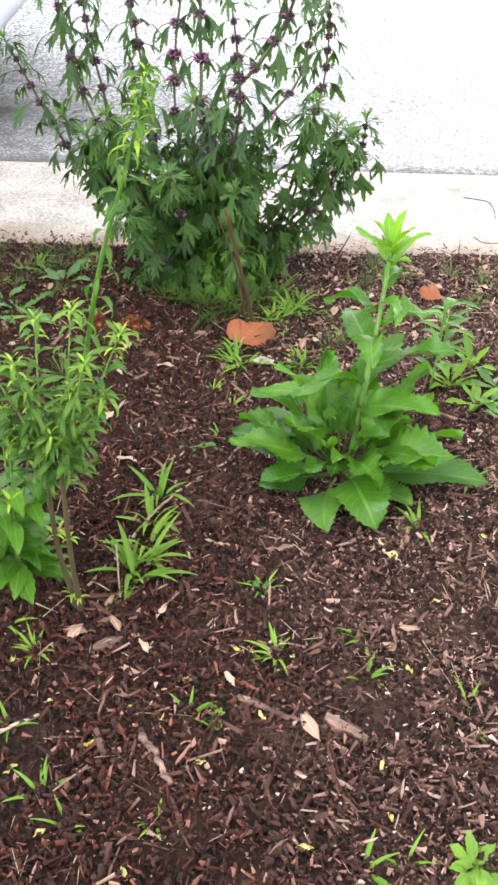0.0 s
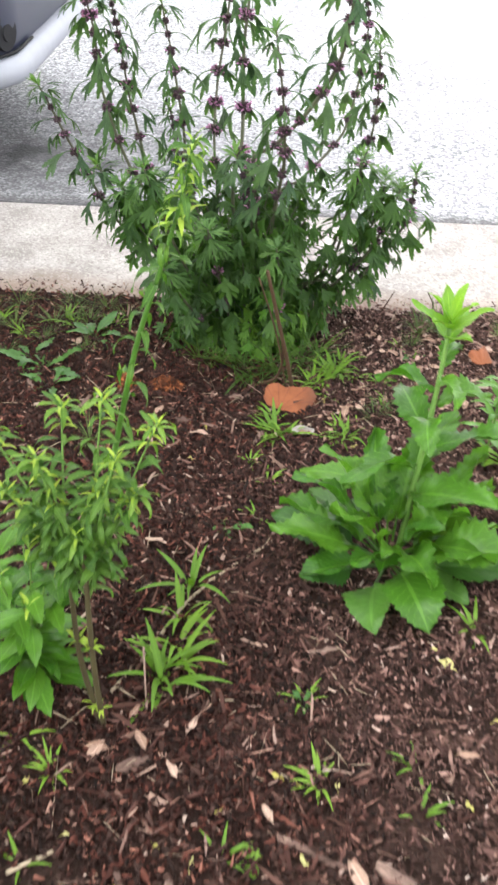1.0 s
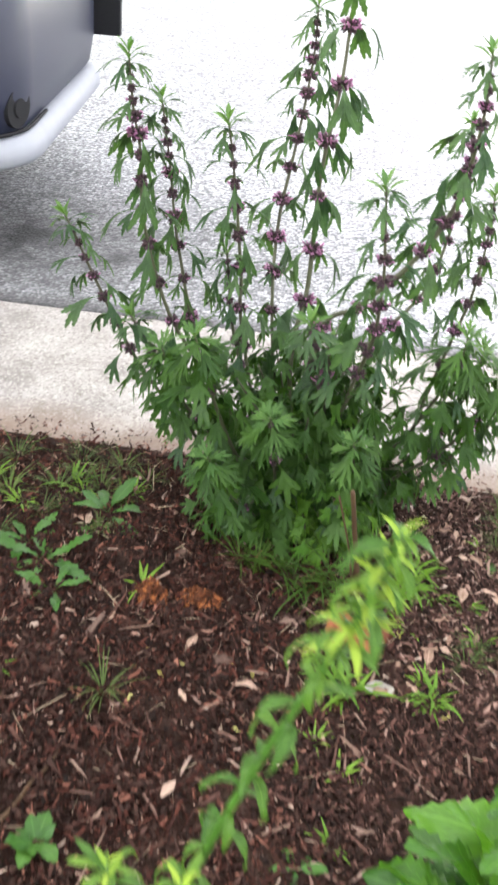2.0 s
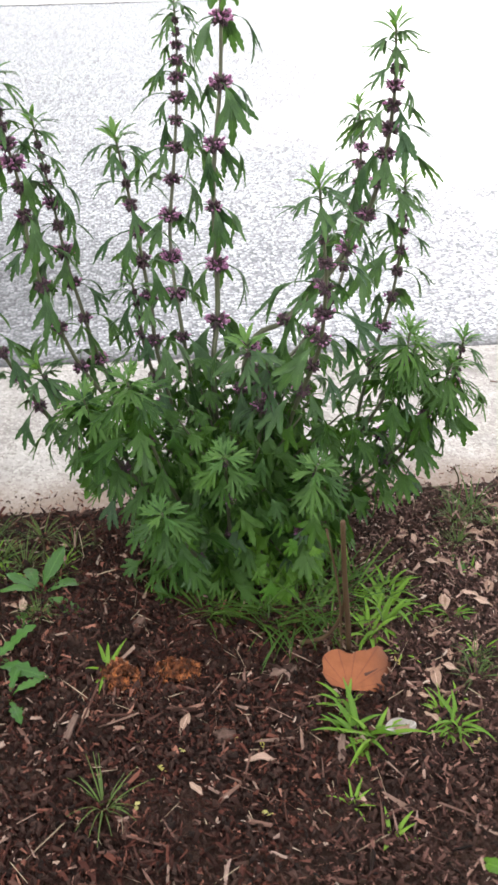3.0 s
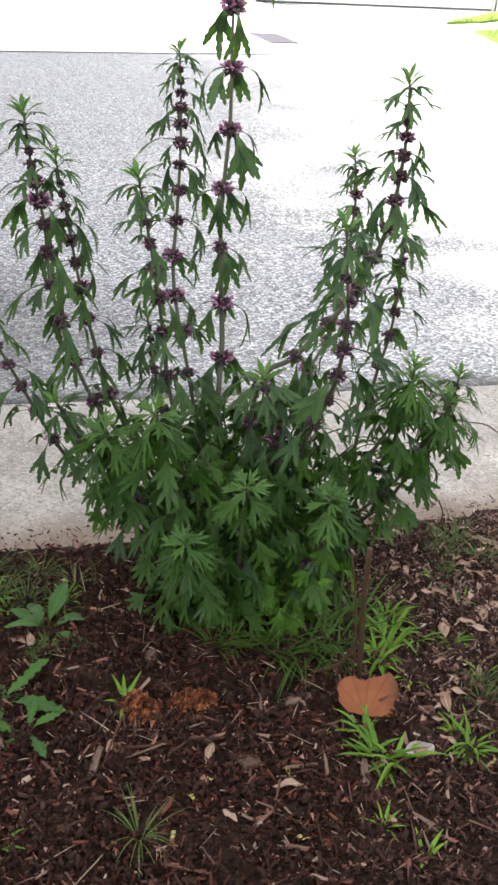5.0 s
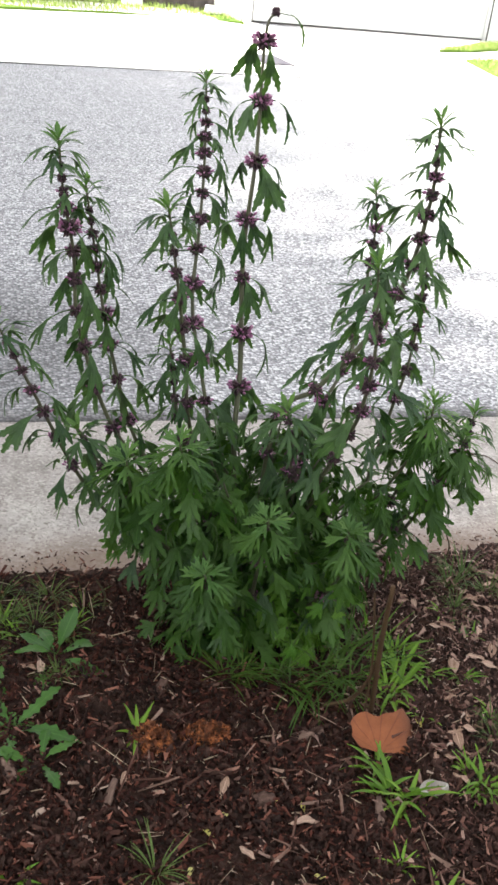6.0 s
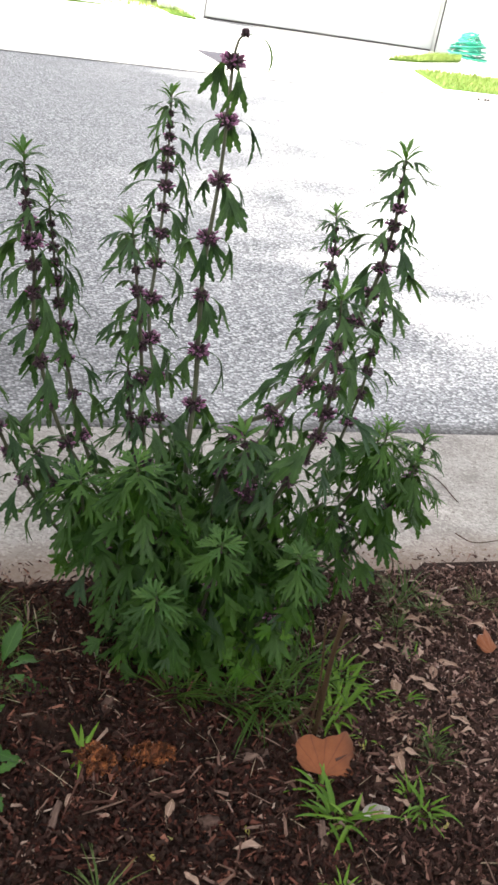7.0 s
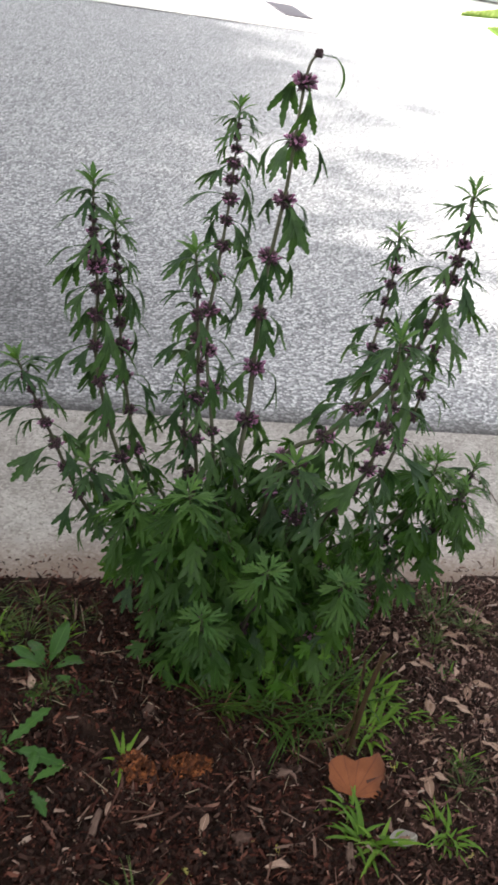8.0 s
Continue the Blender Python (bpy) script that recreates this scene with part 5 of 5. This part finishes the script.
for kind, rows in (("arching", ARCHING), ("upright", UPRIGHT), ("wide", WIDE), ("fine", FINE), ("long", LONG), ("small", SMALL)):
    for i, (x, y, size) in enumerate(rows):
        tuft(kind, x, y, size, i)


def rosette(name, x, y, count, length, width, mat, label, seed, serrate=0.0, lift=0.35, lobed=False):
    r = random.Random(seed)
    root = thing(name, None, label, "weed", at=(x, y, mulch_z(x, y)))
    if lobed:
        shapes = [simple_leaf(r, length * 1.6, width * 1.8, d, 0.2, 0.24, 13, 0.004, 1, 0.62, 0.12).mesh("leaf", mat) for d in (0.4, 0.8)]
    else:
        shapes = [simple_leaf(r, length, width, d, 0.2, serrate, 12, 0.003, 1, 0.55, 0.15).mesh("leaf", mat) for d in (0.4, 0.9)]
    for i in range(count):
        a = seed + i * 6.283 / count + r.uniform(-0.4, 0.4)
        part("leaf", shapes[i % 2], root, m=frame_at((0, 0, 0.002 * i), (math.cos(a), math.sin(a), lift * r.uniform(0.4, 1.6)), size=r.uniform(0.7, 1.15)))


rosette("seedling", 0.046, -2.116, 5, 0.055, 0.022, "broad_leaf_old", "small seedling with rounded grey-green leaves in the mulch", 1)
rosette("seedling", 0.164, -2.929, 4, 0.03, 0.022, "grass_blade", "tiny seedling with round bright green leaves", 2)
rosette("seedling", 0.23, -2.6, 7, 0.035, 0.012, "broad_leaf_old", "low dark green seedling in the mulch", 3)
rosette("weed_rosette", -0.485, -1.175, 8, 0.13, 0.034, "broad_leaf_old", "low weed with long soft green leaves beside the herb", 4, 0.09, 0.4)
rosette("weed_rosette", -0.582, -1.396, 6, 0.085, 0.016, "broad_leaf_old", "weed with lobed green leaves lying on the mulch", 5, lobed=True)
rosette("weed_rosette", -0.532, -1.495, 5, 0.075, 0.015, "broad_leaf_old", "weed with lobed green leaves lying on the mulch", 9, lobed=True)
rosette("weed_rosette", 0.571, -3.176, 12, 0.05, 0.017, "grass_blade", "cluster of small green weed leaves in the mulch", 6, 0.08, 0.5)
rosette("weed_rosette", 0.514, -1.178, 4, 0.06, 0.03, "broad_leaf_old", "small weed with rounded green leaves in the mulch", 7)
rosette("weed_rosette", -0.641, -1.328, 6, 0.08, 0.015, "broad_leaf_old", "weed with lobed green leaves lying on the mulch", 12, lobed=True)
rosette("weed_rosette", -0.382, -2.134, 8, 0.06, 0.03, "broad_leaf_old", "small weed with rounded green leaves in the mulch", 13, 0.08, 0.9)
for i, (x, y) in enumerate(((0.771, -1.856), (0.844, -1.775), (0.708, -1.757), (0.832, -1.934), (0.78, -1.657), (0.906, -1.874))):
    rosette("weed_rosette", x, y, 9, 0.10, 0.024, "broad_leaf_old" if i % 2 else "grass_blade", "low leafy weed with narrow green leaves at the bed's side", 20 + i, 0.06, 1.0)


def side_weed(x, y, h, seed):
    r = random.Random(seed)
    root = thing("slender_weed", None, "slender upright green weed with narrow leaves in the mulch", "weed", at=(x, y, mulch_z(x, y)))
    path = spline([(0, 0, -0.01), (0.01, 0.01, h * 0.5), (0.015, 0.03, h)], 6)
    vs, fs = tube(path, [0.003] * len(path), 5)
    part("stem", mesh_of("stem", vs, fs, "green_stem"), root)
    me = [simple_leaf(r, 0.09, 0.02, d, 0.3, 0.05, 9, 0.002, 1, 0.45, 0.03).mesh("leaf", "broad_leaf") for d in (0.6, 1.1)]
    for i in range(14):
        a = i * 2.4
        part("leaf", me[i % 2], root, m=frame_at(path[3 + int(i * (len(path) - 4) / 14)], (math.cos(a), math.sin(a), 0.7), size=r.uniform(0.7, 1.1)))


side_weed(0.652, -1.778, 0.27, 3)
side_weed(0.7, -1.598, 0.18, 4)

# ---- litter: dead stalk, leaves, bark and twigs ----
def dead_stalk():
    x, y = 0.16, -1.444
    z = mulch_z(x, y)
    root = thing("dead_stalk", None, "dry brown broken plant stalk standing in the mulch", "dead plant", at=(x, y, z))
    for pts, rad in (([(0.0, 0.0, -0.02), (-0.022, -0.03, 0.12), (-0.05, -0.07, 0.27), (-0.078, -0.122, 0.43)], 0.0066), ([(-0.10, 0.03, 0.005), (-0.05, 0.0, 0.05), (-0.035, -0.04, 0.17), (-0.066, -0.10, 0.37)], 0.0050),
                     ([(-0.02, -0.01, -0.01), (-0.05, -0.05, 0.2), (-0.10, -0.10, 0.40)], 0.0028)):
        path = spline(pts, 5)
        vs, fs = tube(path, [rad * (1.0 - 0.3 * i / len(path)) for i in range(len(path))], 7)
        part("stalk", mesh_of("stalk", vs, fs, "dead_stem"), root)


dead_stalk()


def fallen_leaf(x, y, length, width, mat, label, turn, seed, tilt=0.15, curl=0.5, name="fallen_leaf", group="", up=0.006):
    r = random.Random(seed)
    me = simple_leaf(r, length, width, curl, 0.25, 0.0, 10, 0.003, 2, 0.45, 0.05).mesh("fallen_leaf", mat)
    thing(name, me, label, "leaf", group=group, at=Matrix.Translation((x, y, mulch_z(x, y) + up)) @ Matrix.Rotation(turn, 4, "Z") @ Matrix.Rotation(-tilt, 4, "Y") @ Matrix.Rotation(r.uniform(-0.3, 0.3), 4, "X"))


def heart_leaf(x, y, width, turn, lean, label):
    """A big dead leaf that stands on its stalk end: a broad veined half that faces out, and a half that curls back."""
    rim = ((2, 0.62), (18, 0.80), (40, 0.98), (57, 0.90), (70, 0.66), (84, 0.58), (100, 0.66), (118, 0.60), (138, 0.44), (160, 0.24))
    verts, faces, uvs = [], [], []
    rings, spokes = 9, 46
    for i in range(rings + 1):
        f = i / rings
        for j in range(spokes + 1):
            a = 2 + 158 * j / spokes
            k = max(q for q in range(len(rim)) if rim[q][0] <= a + 1e-6)
            k2 = min(k + 1, len(rim) - 1)
            t = (a - rim[k][0]) / max(1e-6, rim[k2][0] - rim[k][0])
            t = t * t * (3 - 2 * t)
            r = f * width * (rim[k][1] + (rim[k2][1] - rim[k][1]) * t)
            r *= 1 + 0.03 * f * math.sin(a * 0.12) + 0.03 * f * noise.noise(Vector((a * 0.12, 5.0, 0)))
            px, pz = r * math.cos(radians(a)), r * math.sin(radians(a))
            curl = max(0.0, px / width - 0.28)
            back = 1.1 * curl * curl * width + 0.35 * (px + 0.2 * width) ** 2 / width + 0.05 * width * f * noise.noise(Vector((px * 45, pz * 45, 7)))
            rib = 0.0022 * f * abs(math.sin(a * 0.1))
            verts.append((1.2 * px - 0.5 * curl * curl * width, back - rib, pz - 0.25 * curl * curl * width + 0.004))
            uvs.append((a / 360.0, min(1.0, 2.6 * curl + 0.35 * f ** 6)))
    w = spokes + 1
    for i in range(rings):
        for j in range(spokes):
            faces.append((i * w + j, i * w + j + 1, (i + 1) * w + j + 1, (i + 1) * w + j))
    me = mesh_of("fallen_leaf", verts, faces, "orange_leaf", uvs=uvs)
    thing("fallen_leaf", me, label, "leaf",
          at=Matrix.Translation((x, y, mulch_z(x, y) + 0.021)) @ Matrix.Rotation(turn, 4, "Z") @ Matrix.Rotation(-lean, 4, "X"))


heart_leaf(0.124, -1.578, 0.130, radians(-8), radians(64), "large curled orange-brown dead leaf lying on the mulch")
heart_leaf(0.72, -1.24, 0.085, radians(30), radians(55), "smaller curled orange-brown dead leaf lying on the mulch")


def crumpled_leaf(x, y, size, turn, mat, label):
    """A dry leaf crumpled into a shallow, creased cup."""
    verts, faces, uvs = [], [], []
    n = 12
    for i in range(n + 1):
        for j in range(n + 1):
            u, v = 2 * i / n - 1, 2 * j / n - 1
            edge = math.hypot(u, v)
            k = 1.0 / max(1.0, max(abs(u), abs(v)) and edge / max(abs(u), abs(v)))
            px, py = u * k * size * 0.5, v * k * size * 0.32
            z = 0.22 * size * (px * px + 2.2 * py * py) / (size * size * 0.25) + 0.10 * size * noise.noise(Vector((px * 55, py * 55, size * 90))) + 0.008
            verts.append((px, py, z))
            uvs.append(((u + 1) / 2, (v + 1) / 2))
    for i in range(n):
        for j in range(n):
            a = i * (n + 1) + j
            faces.append((a, a + n + 1, a + n + 2, a + 1))
    thing("fallen_leaf", mesh_of("fallen_leaf", verts, faces, mat, uvs=uvs), label, "leaf", at=Matrix.Translation((x, y, mulch_z(x, y) + 0.004)) @ Matrix.Rotation(turn, 4, "Z"))


crumpled_leaf(0.195, -1.685, 0.060, 0.1, "pale_dry_leaf", "pale grey crumpled dry leaf lying on the mulch")
PALE = [(0.493, -2.7, 0.07), (0.033, -2.802, 0.06), (-0.101, -2.735, 0.06), (-0.136, -2.749, 0.06), (-0.027, -2.752, 0.08), (0.05, -2.664, 0.06), (-0.137, -2.179, 0.065), (0.344, -2.972, 0.075), (-0.056, -2.652, 0.05),
        (0.13, -2.472, 0.04), (0.195, -2.867, 0.05), (-0.176, -1.977, 0.05), (0.181, -1.684, 0.075), (0.275, -1.68, 0.055), (-0.191, -1.595, 0.055), (-0.106, -1.721, 0.07), (-0.186, -1.79, 0.06), (-0.377, -1.556, 0.045),
        (0.543, -1.08, 0.08), (0.465, -1.216, 0.06), (0.243, -1.589, 0.045), (0.291, -1.605, 0.04), (0.602, -1.138, 0.07), (0.533, -1.267, 0.06)]
scatter = random.Random(31)
PALE += [(scatter.uniform(0.28, 0.95), scatter.uniform(-1.62, -0.93), scatter.uniform(0.03, 0.065)) for _ in range(64)]
PALE += [(scatter.uniform(-0.6, -0.28), scatter.uniform(-1.4, -0.98), scatter.uniform(0.03, 0.05)) for _ in range(9)]
for i, (x, y, size) in enumerate(PALE):
    size *= 0.62 + 0.09 * (i % 4)
    fallen_leaf(x, y, size, size * (0.30 + 0.05 * (i % 3)), "dry_leaf", "dry pale brown fallen leaf lying on the mulch", i * 2.1, i, group="dry fallen leaves", up=0.017, tilt=0.12)
GOLD = [(0.471, -2.444), (0.506, -2.497), (-0.029, -2.99), (0.008, -2.918), (0.442, -3.017), (0.333, -3.162), (0.448, -3.086), (-0.09, -3.168), (0.71, -2.421), (-0.213, -2.807), (-0.134, -2.914), (0.252, -2.935), (0.116, -2.841),
        (0.184, -2.767), (0.076, -2.963), (0.159, -3.021), (0.05, -3.205), (-0.165, -3.063), (0.236, -2.785), (0.296, -2.764), (0.563, -2.619), (0.514, -2.801), (-0.28, -1.637), (-0.13, -1.648), (-0.064, -1.688), (-0.202, -1.671),
        (-0.261, -1.701), (-0.303, -1.799), (-0.07, -1.834), (0.243, -1.487), (0.32, -1.732)]
for i, (x, y) in enumerate(GOLD):
    fallen_leaf(x, y, 0.022 + 0.003 * (i % 3), 0.008 + 0.0015 * (i % 2), "yellow_leaf", "small yellow fallen leaf on the mulch", i * 1.9, 100 + i, 0.2, 0.3, group="small yellow leaves", up=0.008)
fallen_leaf(0.516, -2.503, 0.045, 0.020, "yellow_leaf", "yellow-green fallen leaf on the mulch", 2.4, 140, up=0.01)


def twig(points, radius, mat, label, seed):
    r = random.Random(seed)
    pts = [(x, y, mulch_z(x, y) + radius + 0.004) for x, y in points]
    path = spline(pts, 6)
    path = [p + Vector((r.uniform(-1, 1), r.uniform(-1, 1), 0.4 * r.uniform(-1, 1))) * radius * 0.5 for p in path]
    vs, fs = tube(path, [radius * (1 - 0.35 * i / len(path)) for i in range(len(path))], 6)
    thing("twig", mesh_of("twig", vs, fs, mat), label, "twig", group="twigs")


twig([(0.206, -2.889), (0.287, -2.919), (0.354, -2.94)], 0.0065, "bark_piece", "dark brown twig lying on the mulch", 1)
twig([(0.046, -2.983), (0.078, -3.02), (0.105, -3.072)], 0.007, "bark_piece", "short thick dark twig on the mulch", 2)
twig([(-0.117, -2.612), (-0.053, -2.459), (0.008, -2.318), (0.144, -2.147)], 0.0042, "straw", "long thin pale twig lying across the mulch", 3)
twig([(-0.195, -2.981), (-0.129, -2.938)], 0.004, "straw", "short pale twig on the mulch", 4)
twig([(-0.467, -2.141), (-0.428, -2.033), (-0.398, -1.941)], 0.005, "dead_stem", "grey dry twig lying on the mulch", 5)
twig([(-0.205, -2.562), (-0.133, -2.61)], 0.006, "bark_piece", "short brown twig beside the weed", 6)
twig([(-0.348, -1.522), (-0.251, -1.541), (-0.193, -1.526)], 0.002, "straw", "thin pale straw lying on the mulch", 7)
twig([(0.702, -1.247), (0.674, -1.448), (0.646, -1.658)], 0.0018, "straw", "thin bent straw lying on the mulch", 8)
twig([(0.661, -0.889), (0.739, -0.858), (0.797, -0.888)], 0.004, "bark_piece", "short twig on the pavement's edge", 9)
for i, (x, y, h) in enumerate(((-0.488, -1.059, 0.12), (-0.459, -1.039, 0.09), (-0.372, -1.018, 0.10), (0.583, -0.89, 0.10))):
    vs, fs = tube(spline([(0, 0, -0.01), (0.01, 0.005, h * 0.5), (-0.012, 0.0, h)], 4), [0.0022] * 9, 5)
    thing("dry_stem", mesh_of("dry_stem", vs, fs, "woody_stem"), "thin dark dry stem standing in the weeds", "dead plant", group="dry stems", at=(x, y, mulch_z(x, y)))
twig([(0.957, -0.203), (1.055, -0.262), (1.049, -0.452)], 0.0025, "bark_piece", "thin dark twig lying on the concrete paving", 11)
twig([(0.935, -0.646), (0.974, -0.704), (1.12, -0.685)], 0.002, "bark_piece", "thin dark twig lying on the concrete paving", 12)
twig([(0.823, -1.746), (0.912, -1.616)], 0.006, "straw", "pale dry stick among the weeds", 10)


def bark(x, y, length, width, turn, seed):
    r = random.Random(seed)
    bm = bmesh.new()
    bmesh.ops.create_cube(bm, size=1.0, matrix=Matrix.Diagonal((length, width, 0.012, 1)))
    bmesh.ops.subdivide_edges(bm, edges=bm.edges[:], cuts=4, use_grid_fill=True)
    for v in bm.verts:
        t = v.co.x / length
        v.co.y *= 1 - 1.3 * abs(t) ** 1.6
        v.co.y += 0.006 * noise.noise(Vector((v.co.x * 45, seed, 0)))
        v.co.z += 0.12 * width * (1 - (2 * v.co.y / width) ** 2) + 0.007 * noise.noise(v.co * 70 + Vector((seed, 0, 0)))
        v.co.x += 0.006 * noise.noise(v.co * 90)
    thing("bark_piece", bm_mesh("bark_piece", bm, "bark_piece", True), "weathered brown piece of bark on the mulch", "bark", group="bark pieces",
          at=Matrix.Translation((x, y, mulch_z(x, y) + 0.006)) @ Matrix.Rotation(turn, 4, "Z") @ Matrix.Rotation(r.uniform(-0.2, 0.2), 4, "Y"))


for i, (x, y, l, w, a) in enumerate(((0.388, -2.936, 0.10, 0.032, -0.45), (-0.203, -2.579, 0.09, 0.028, -0.3), (-0.13, -1.648, 0.05, 0.04, 0.2), (-0.414, -1.608, 0.09, 0.02, 1.2), (-0.591, -1.506, 0.06, 0.03, 1.9),
                                     (0.269, -2.467, 0.08, 0.014, 0.3), (-0.044, -2.777, 0.075, 0.03, 0.6), (-0.021, -2.994, 0.06, 0.02, 2.0), (-0.272, -1.315, 0.05, 0.03, 1.0), (0.001, -1.49, 0.09, 0.03, 0.1), (0.079, -1.705, 0.08, 0.022, 1.3), (0.68, -0.968, 0.13, 0.04, 2.4))):
    bark(x, y, l * 0.8, w * 0.75, a, i)


def pulp(x, y, size, seed):
    """A crumbling orange lump, a ragged heap of small crumbs."""
    r = random.Random(seed)
    s = Soup()
    for i in range(720):
        a, q = r.uniform(0, 6.3), r.random() ** 0.55
        h = size * (0.80 + 0.25 * math.sin(3 * a + seed)) * (1 - q * q)
        q *= 1 + 0.25 * math.sin(2 * a + seed * 2) + 0.12 * math.sin(5 * a)
        p = Vector((math.cos(a) * q * size, math.sin(a) * q * size * 0.8, h * r.uniform(0.55, 1.0)))
        e = r.uniform(0.004, 0.008)
        vs = [p + Vector((r.uniform(-1, 1), r.uniform(-1, 1), r.uniform(-1, 1))) * e for _ in range(4)]
        s.add(vs, [(0, 1, 2), (0, 2, 3), (0, 3, 1), (1, 3, 2)])
    thing("rotten_fruit", s.mesh("rotten_fruit", "orange_pulp", False), "crumbling orange-brown lump of rotten fruit on the mulch", "fruit", group="rotten lumps", at=(x, y, mulch_z(x, y) + 0.002))


pulp(-0.206, -1.471, 0.042, 1)
pulp(-0.314, -1.472, 0.046, 2)


# ---- shredded mulch ----
BARE = ((0.658, -2.647, 0.16), (0.458, -2.869, 0.12), (0.782, -2.828, 0.2), (-0.168, -3.009, 0.14), (0.143, -3.292, 0.15), (-0.349, -1.355, 0.10), (0.572, -2.295, 0.08))     # bare soil: x, y, radius


def mulch(count, seed, x0, x1, y0, y1, size, name, mat="mulch_chip", slim=0.30, flat=0.14, label="shredded dark red-brown bark mulch covering the bed", category="mulch"):
    """Flat ragged splinters, each its own crooked wedge, lying on and in the soil."""
    g = np.random.default_rng(seed)
    x, y = g.uniform(x0, x1, count), g.uniform(y0, y1, count)
    if name == "outer_mulch":
        keep = (x < -1.1) | (x > 1.15) | (y < -3.5)
        x, y, count = x[keep], y[keep], int(keep.sum())
    if name != "soil_crumbs":
        bare = np.array([min([math.hypot(p - bx, (q - by)) / br for bx, by, br in BARE]) + 0.8 * noise.noise(Vector((p * 9, q * 9, 2))) for p, q in zip(x.tolist(), y.tolist())])
        keep = g.uniform(0, 1, count) < np.clip(bare, 0.12, 1.0)
        x, y, count = x[keep], y[keep], int(keep.sum())
    z = np.array([mulch_z(p, q) for p, q in zip(x.tolist(), y.tolist())])
    l, w, t = size * g.gamma(2.2, 0.42, count), size * slim * g.uniform(0.4, 1.6, count), size * flat * g.uniform(0.4, 1.4, count)
    a, p, q = g.uniform(0, 6.283, count), g.normal(0, 0.42, count), g.normal(0, 0.6, count)
    z = z + g.uniform(0, min(0.008, 0.55 * size), count)
    unit = np.array([(-0.5, -0.5, 0), (-0.42, 0.5, 0), (0.5, 0.18, 0), (0.42, -0.32, 0), (-0.40, -0.3, 1), (-0.32, 0.32, 1), (0.36, 0.1, 1), (0.30, -0.22, 1)])
    u = unit[:, 0] * l[:, None] * g.uniform(0.75, 1.2, (count, 8))
    v = unit[:, 1] * w[:, None] * g.uniform(0.6, 1.3, (count, 8))
    h = unit[:, 2] * t[:, None] + u * p[:, None] + v * q[:, None] + g.uniform(0, 0.003, (count, 8))
    ca, sa = np.cos(a)[:, None], np.sin(a)[:, None]
    verts = np.stack([x[:, None] + u * ca - v * sa, y[:, None] + u * sa + v * ca, z[:, None] + 0.004 + h], 2).reshape(-1, 3)
    six = np.array([(0, 3, 2, 1), (4, 5, 6, 7), (0, 1, 5, 4), (1, 2, 6, 5), (2, 3, 7, 6), (3, 0, 4, 7)])
    faces = (six[None] + 8 * np.arange(count)[:, None, None]).reshape(-1, 4)
    return thing(name, mesh_of(name, verts.tolist(), faces.tolist(), mat, smooth=False), label, category, kind="stuff")


mulch(34000, 5, -1.25, 1.3, -3.7, -0.83, 0.0155, "bark_mulch", slim=0.42)
mulch(110000, 6, -1.1, 1.2, -3.5, -0.86, 0.0085, "fine_mulch", slim=0.4)
mulch(1100, 7, -1.3, 1.4, -0.90, -0.74, 0.012, "scattered_mulch")
strips = mulch(2700, 8, -1.2, 1.25, -3.6, -0.85, 0.044, "bark_strips", "bark_strip", 0.13, 0.05, "long ragged strips of lighter bark in the mulch")
mulch(1000, 10, -1.2, 1.25, -3.6, -0.85, 0.05, "dry_needles", "straw", 0.028, 0.03, "thin pale dry stalks scattered on the mulch", "litter")
mulch(16000, 12, -4.6, 5.4, -5.0, -0.86, 0.030, "outer_mulch", slim=0.4)
mulch(34000, 9, -1.1, 1.2, -3.5, -0.86, 0.010, "soil_crumbs", "dark_soil", 0.75, 0.55, "small dark crumbs of soil between the mulch", "soil")


# the strips that lie nearest the walk, one by one
rng = random.Random(88)
STRIPS = []
for n in range(10):
    l, w = rng.uniform(0.03, 0.06), rng.uniform(0.004, 0.008)
    line = [(-0.5, 0.3), (-0.2, 0.9), (0.15, 1.0), (0.5, 0.25)]
    verts = []
    for f, k in line:
        bow = 0.25 * w * math.sin(4 * f + n)
        for s, h in ((-1, 0.0), (1, 0.0), (0.7, 1.0), (-0.6, 1.0)):
            verts.append((f * l, bow + s * w * 0.5 * k * rng.uniform(0.8, 1.2), h * 0.0035 * rng.uniform(0.7, 1.3) + 0.02 * f * f * l))
    faces = [(0, 3, 2, 1), (12, 13, 14, 15)] + [(4 * i + j, 4 * i + (j + 1) % 4, 4 * i + 4 + (j + 1) % 4, 4 * i + 4 + j) for i in range(3) for j in range(4)]
    STRIPS.append(mesh_of("bark_strip", verts, faces, "bark_splinter", smooth=False))
for n in range(290):
    x, y = rng.uniform(-0.35, 0.75), rng.uniform(-3.25, -1.35)
    if math.hypot(x - 0.124, y + 1.55) < 0.10:
        x += 0.22
    part("bark_strip", STRIPS[n % 10], strips, m=Matrix.Translation((x, y, mulch_z(x, y) + 0.010)) @ Matrix.Rotation(rng.uniform(0, 6.3), 4, "Z") @ Matrix.Rotation(rng.gauss(0, 0.2), 4, "Y") @ Matrix.Rotation(rng.gauss(0, 0.4), 4, "X"))
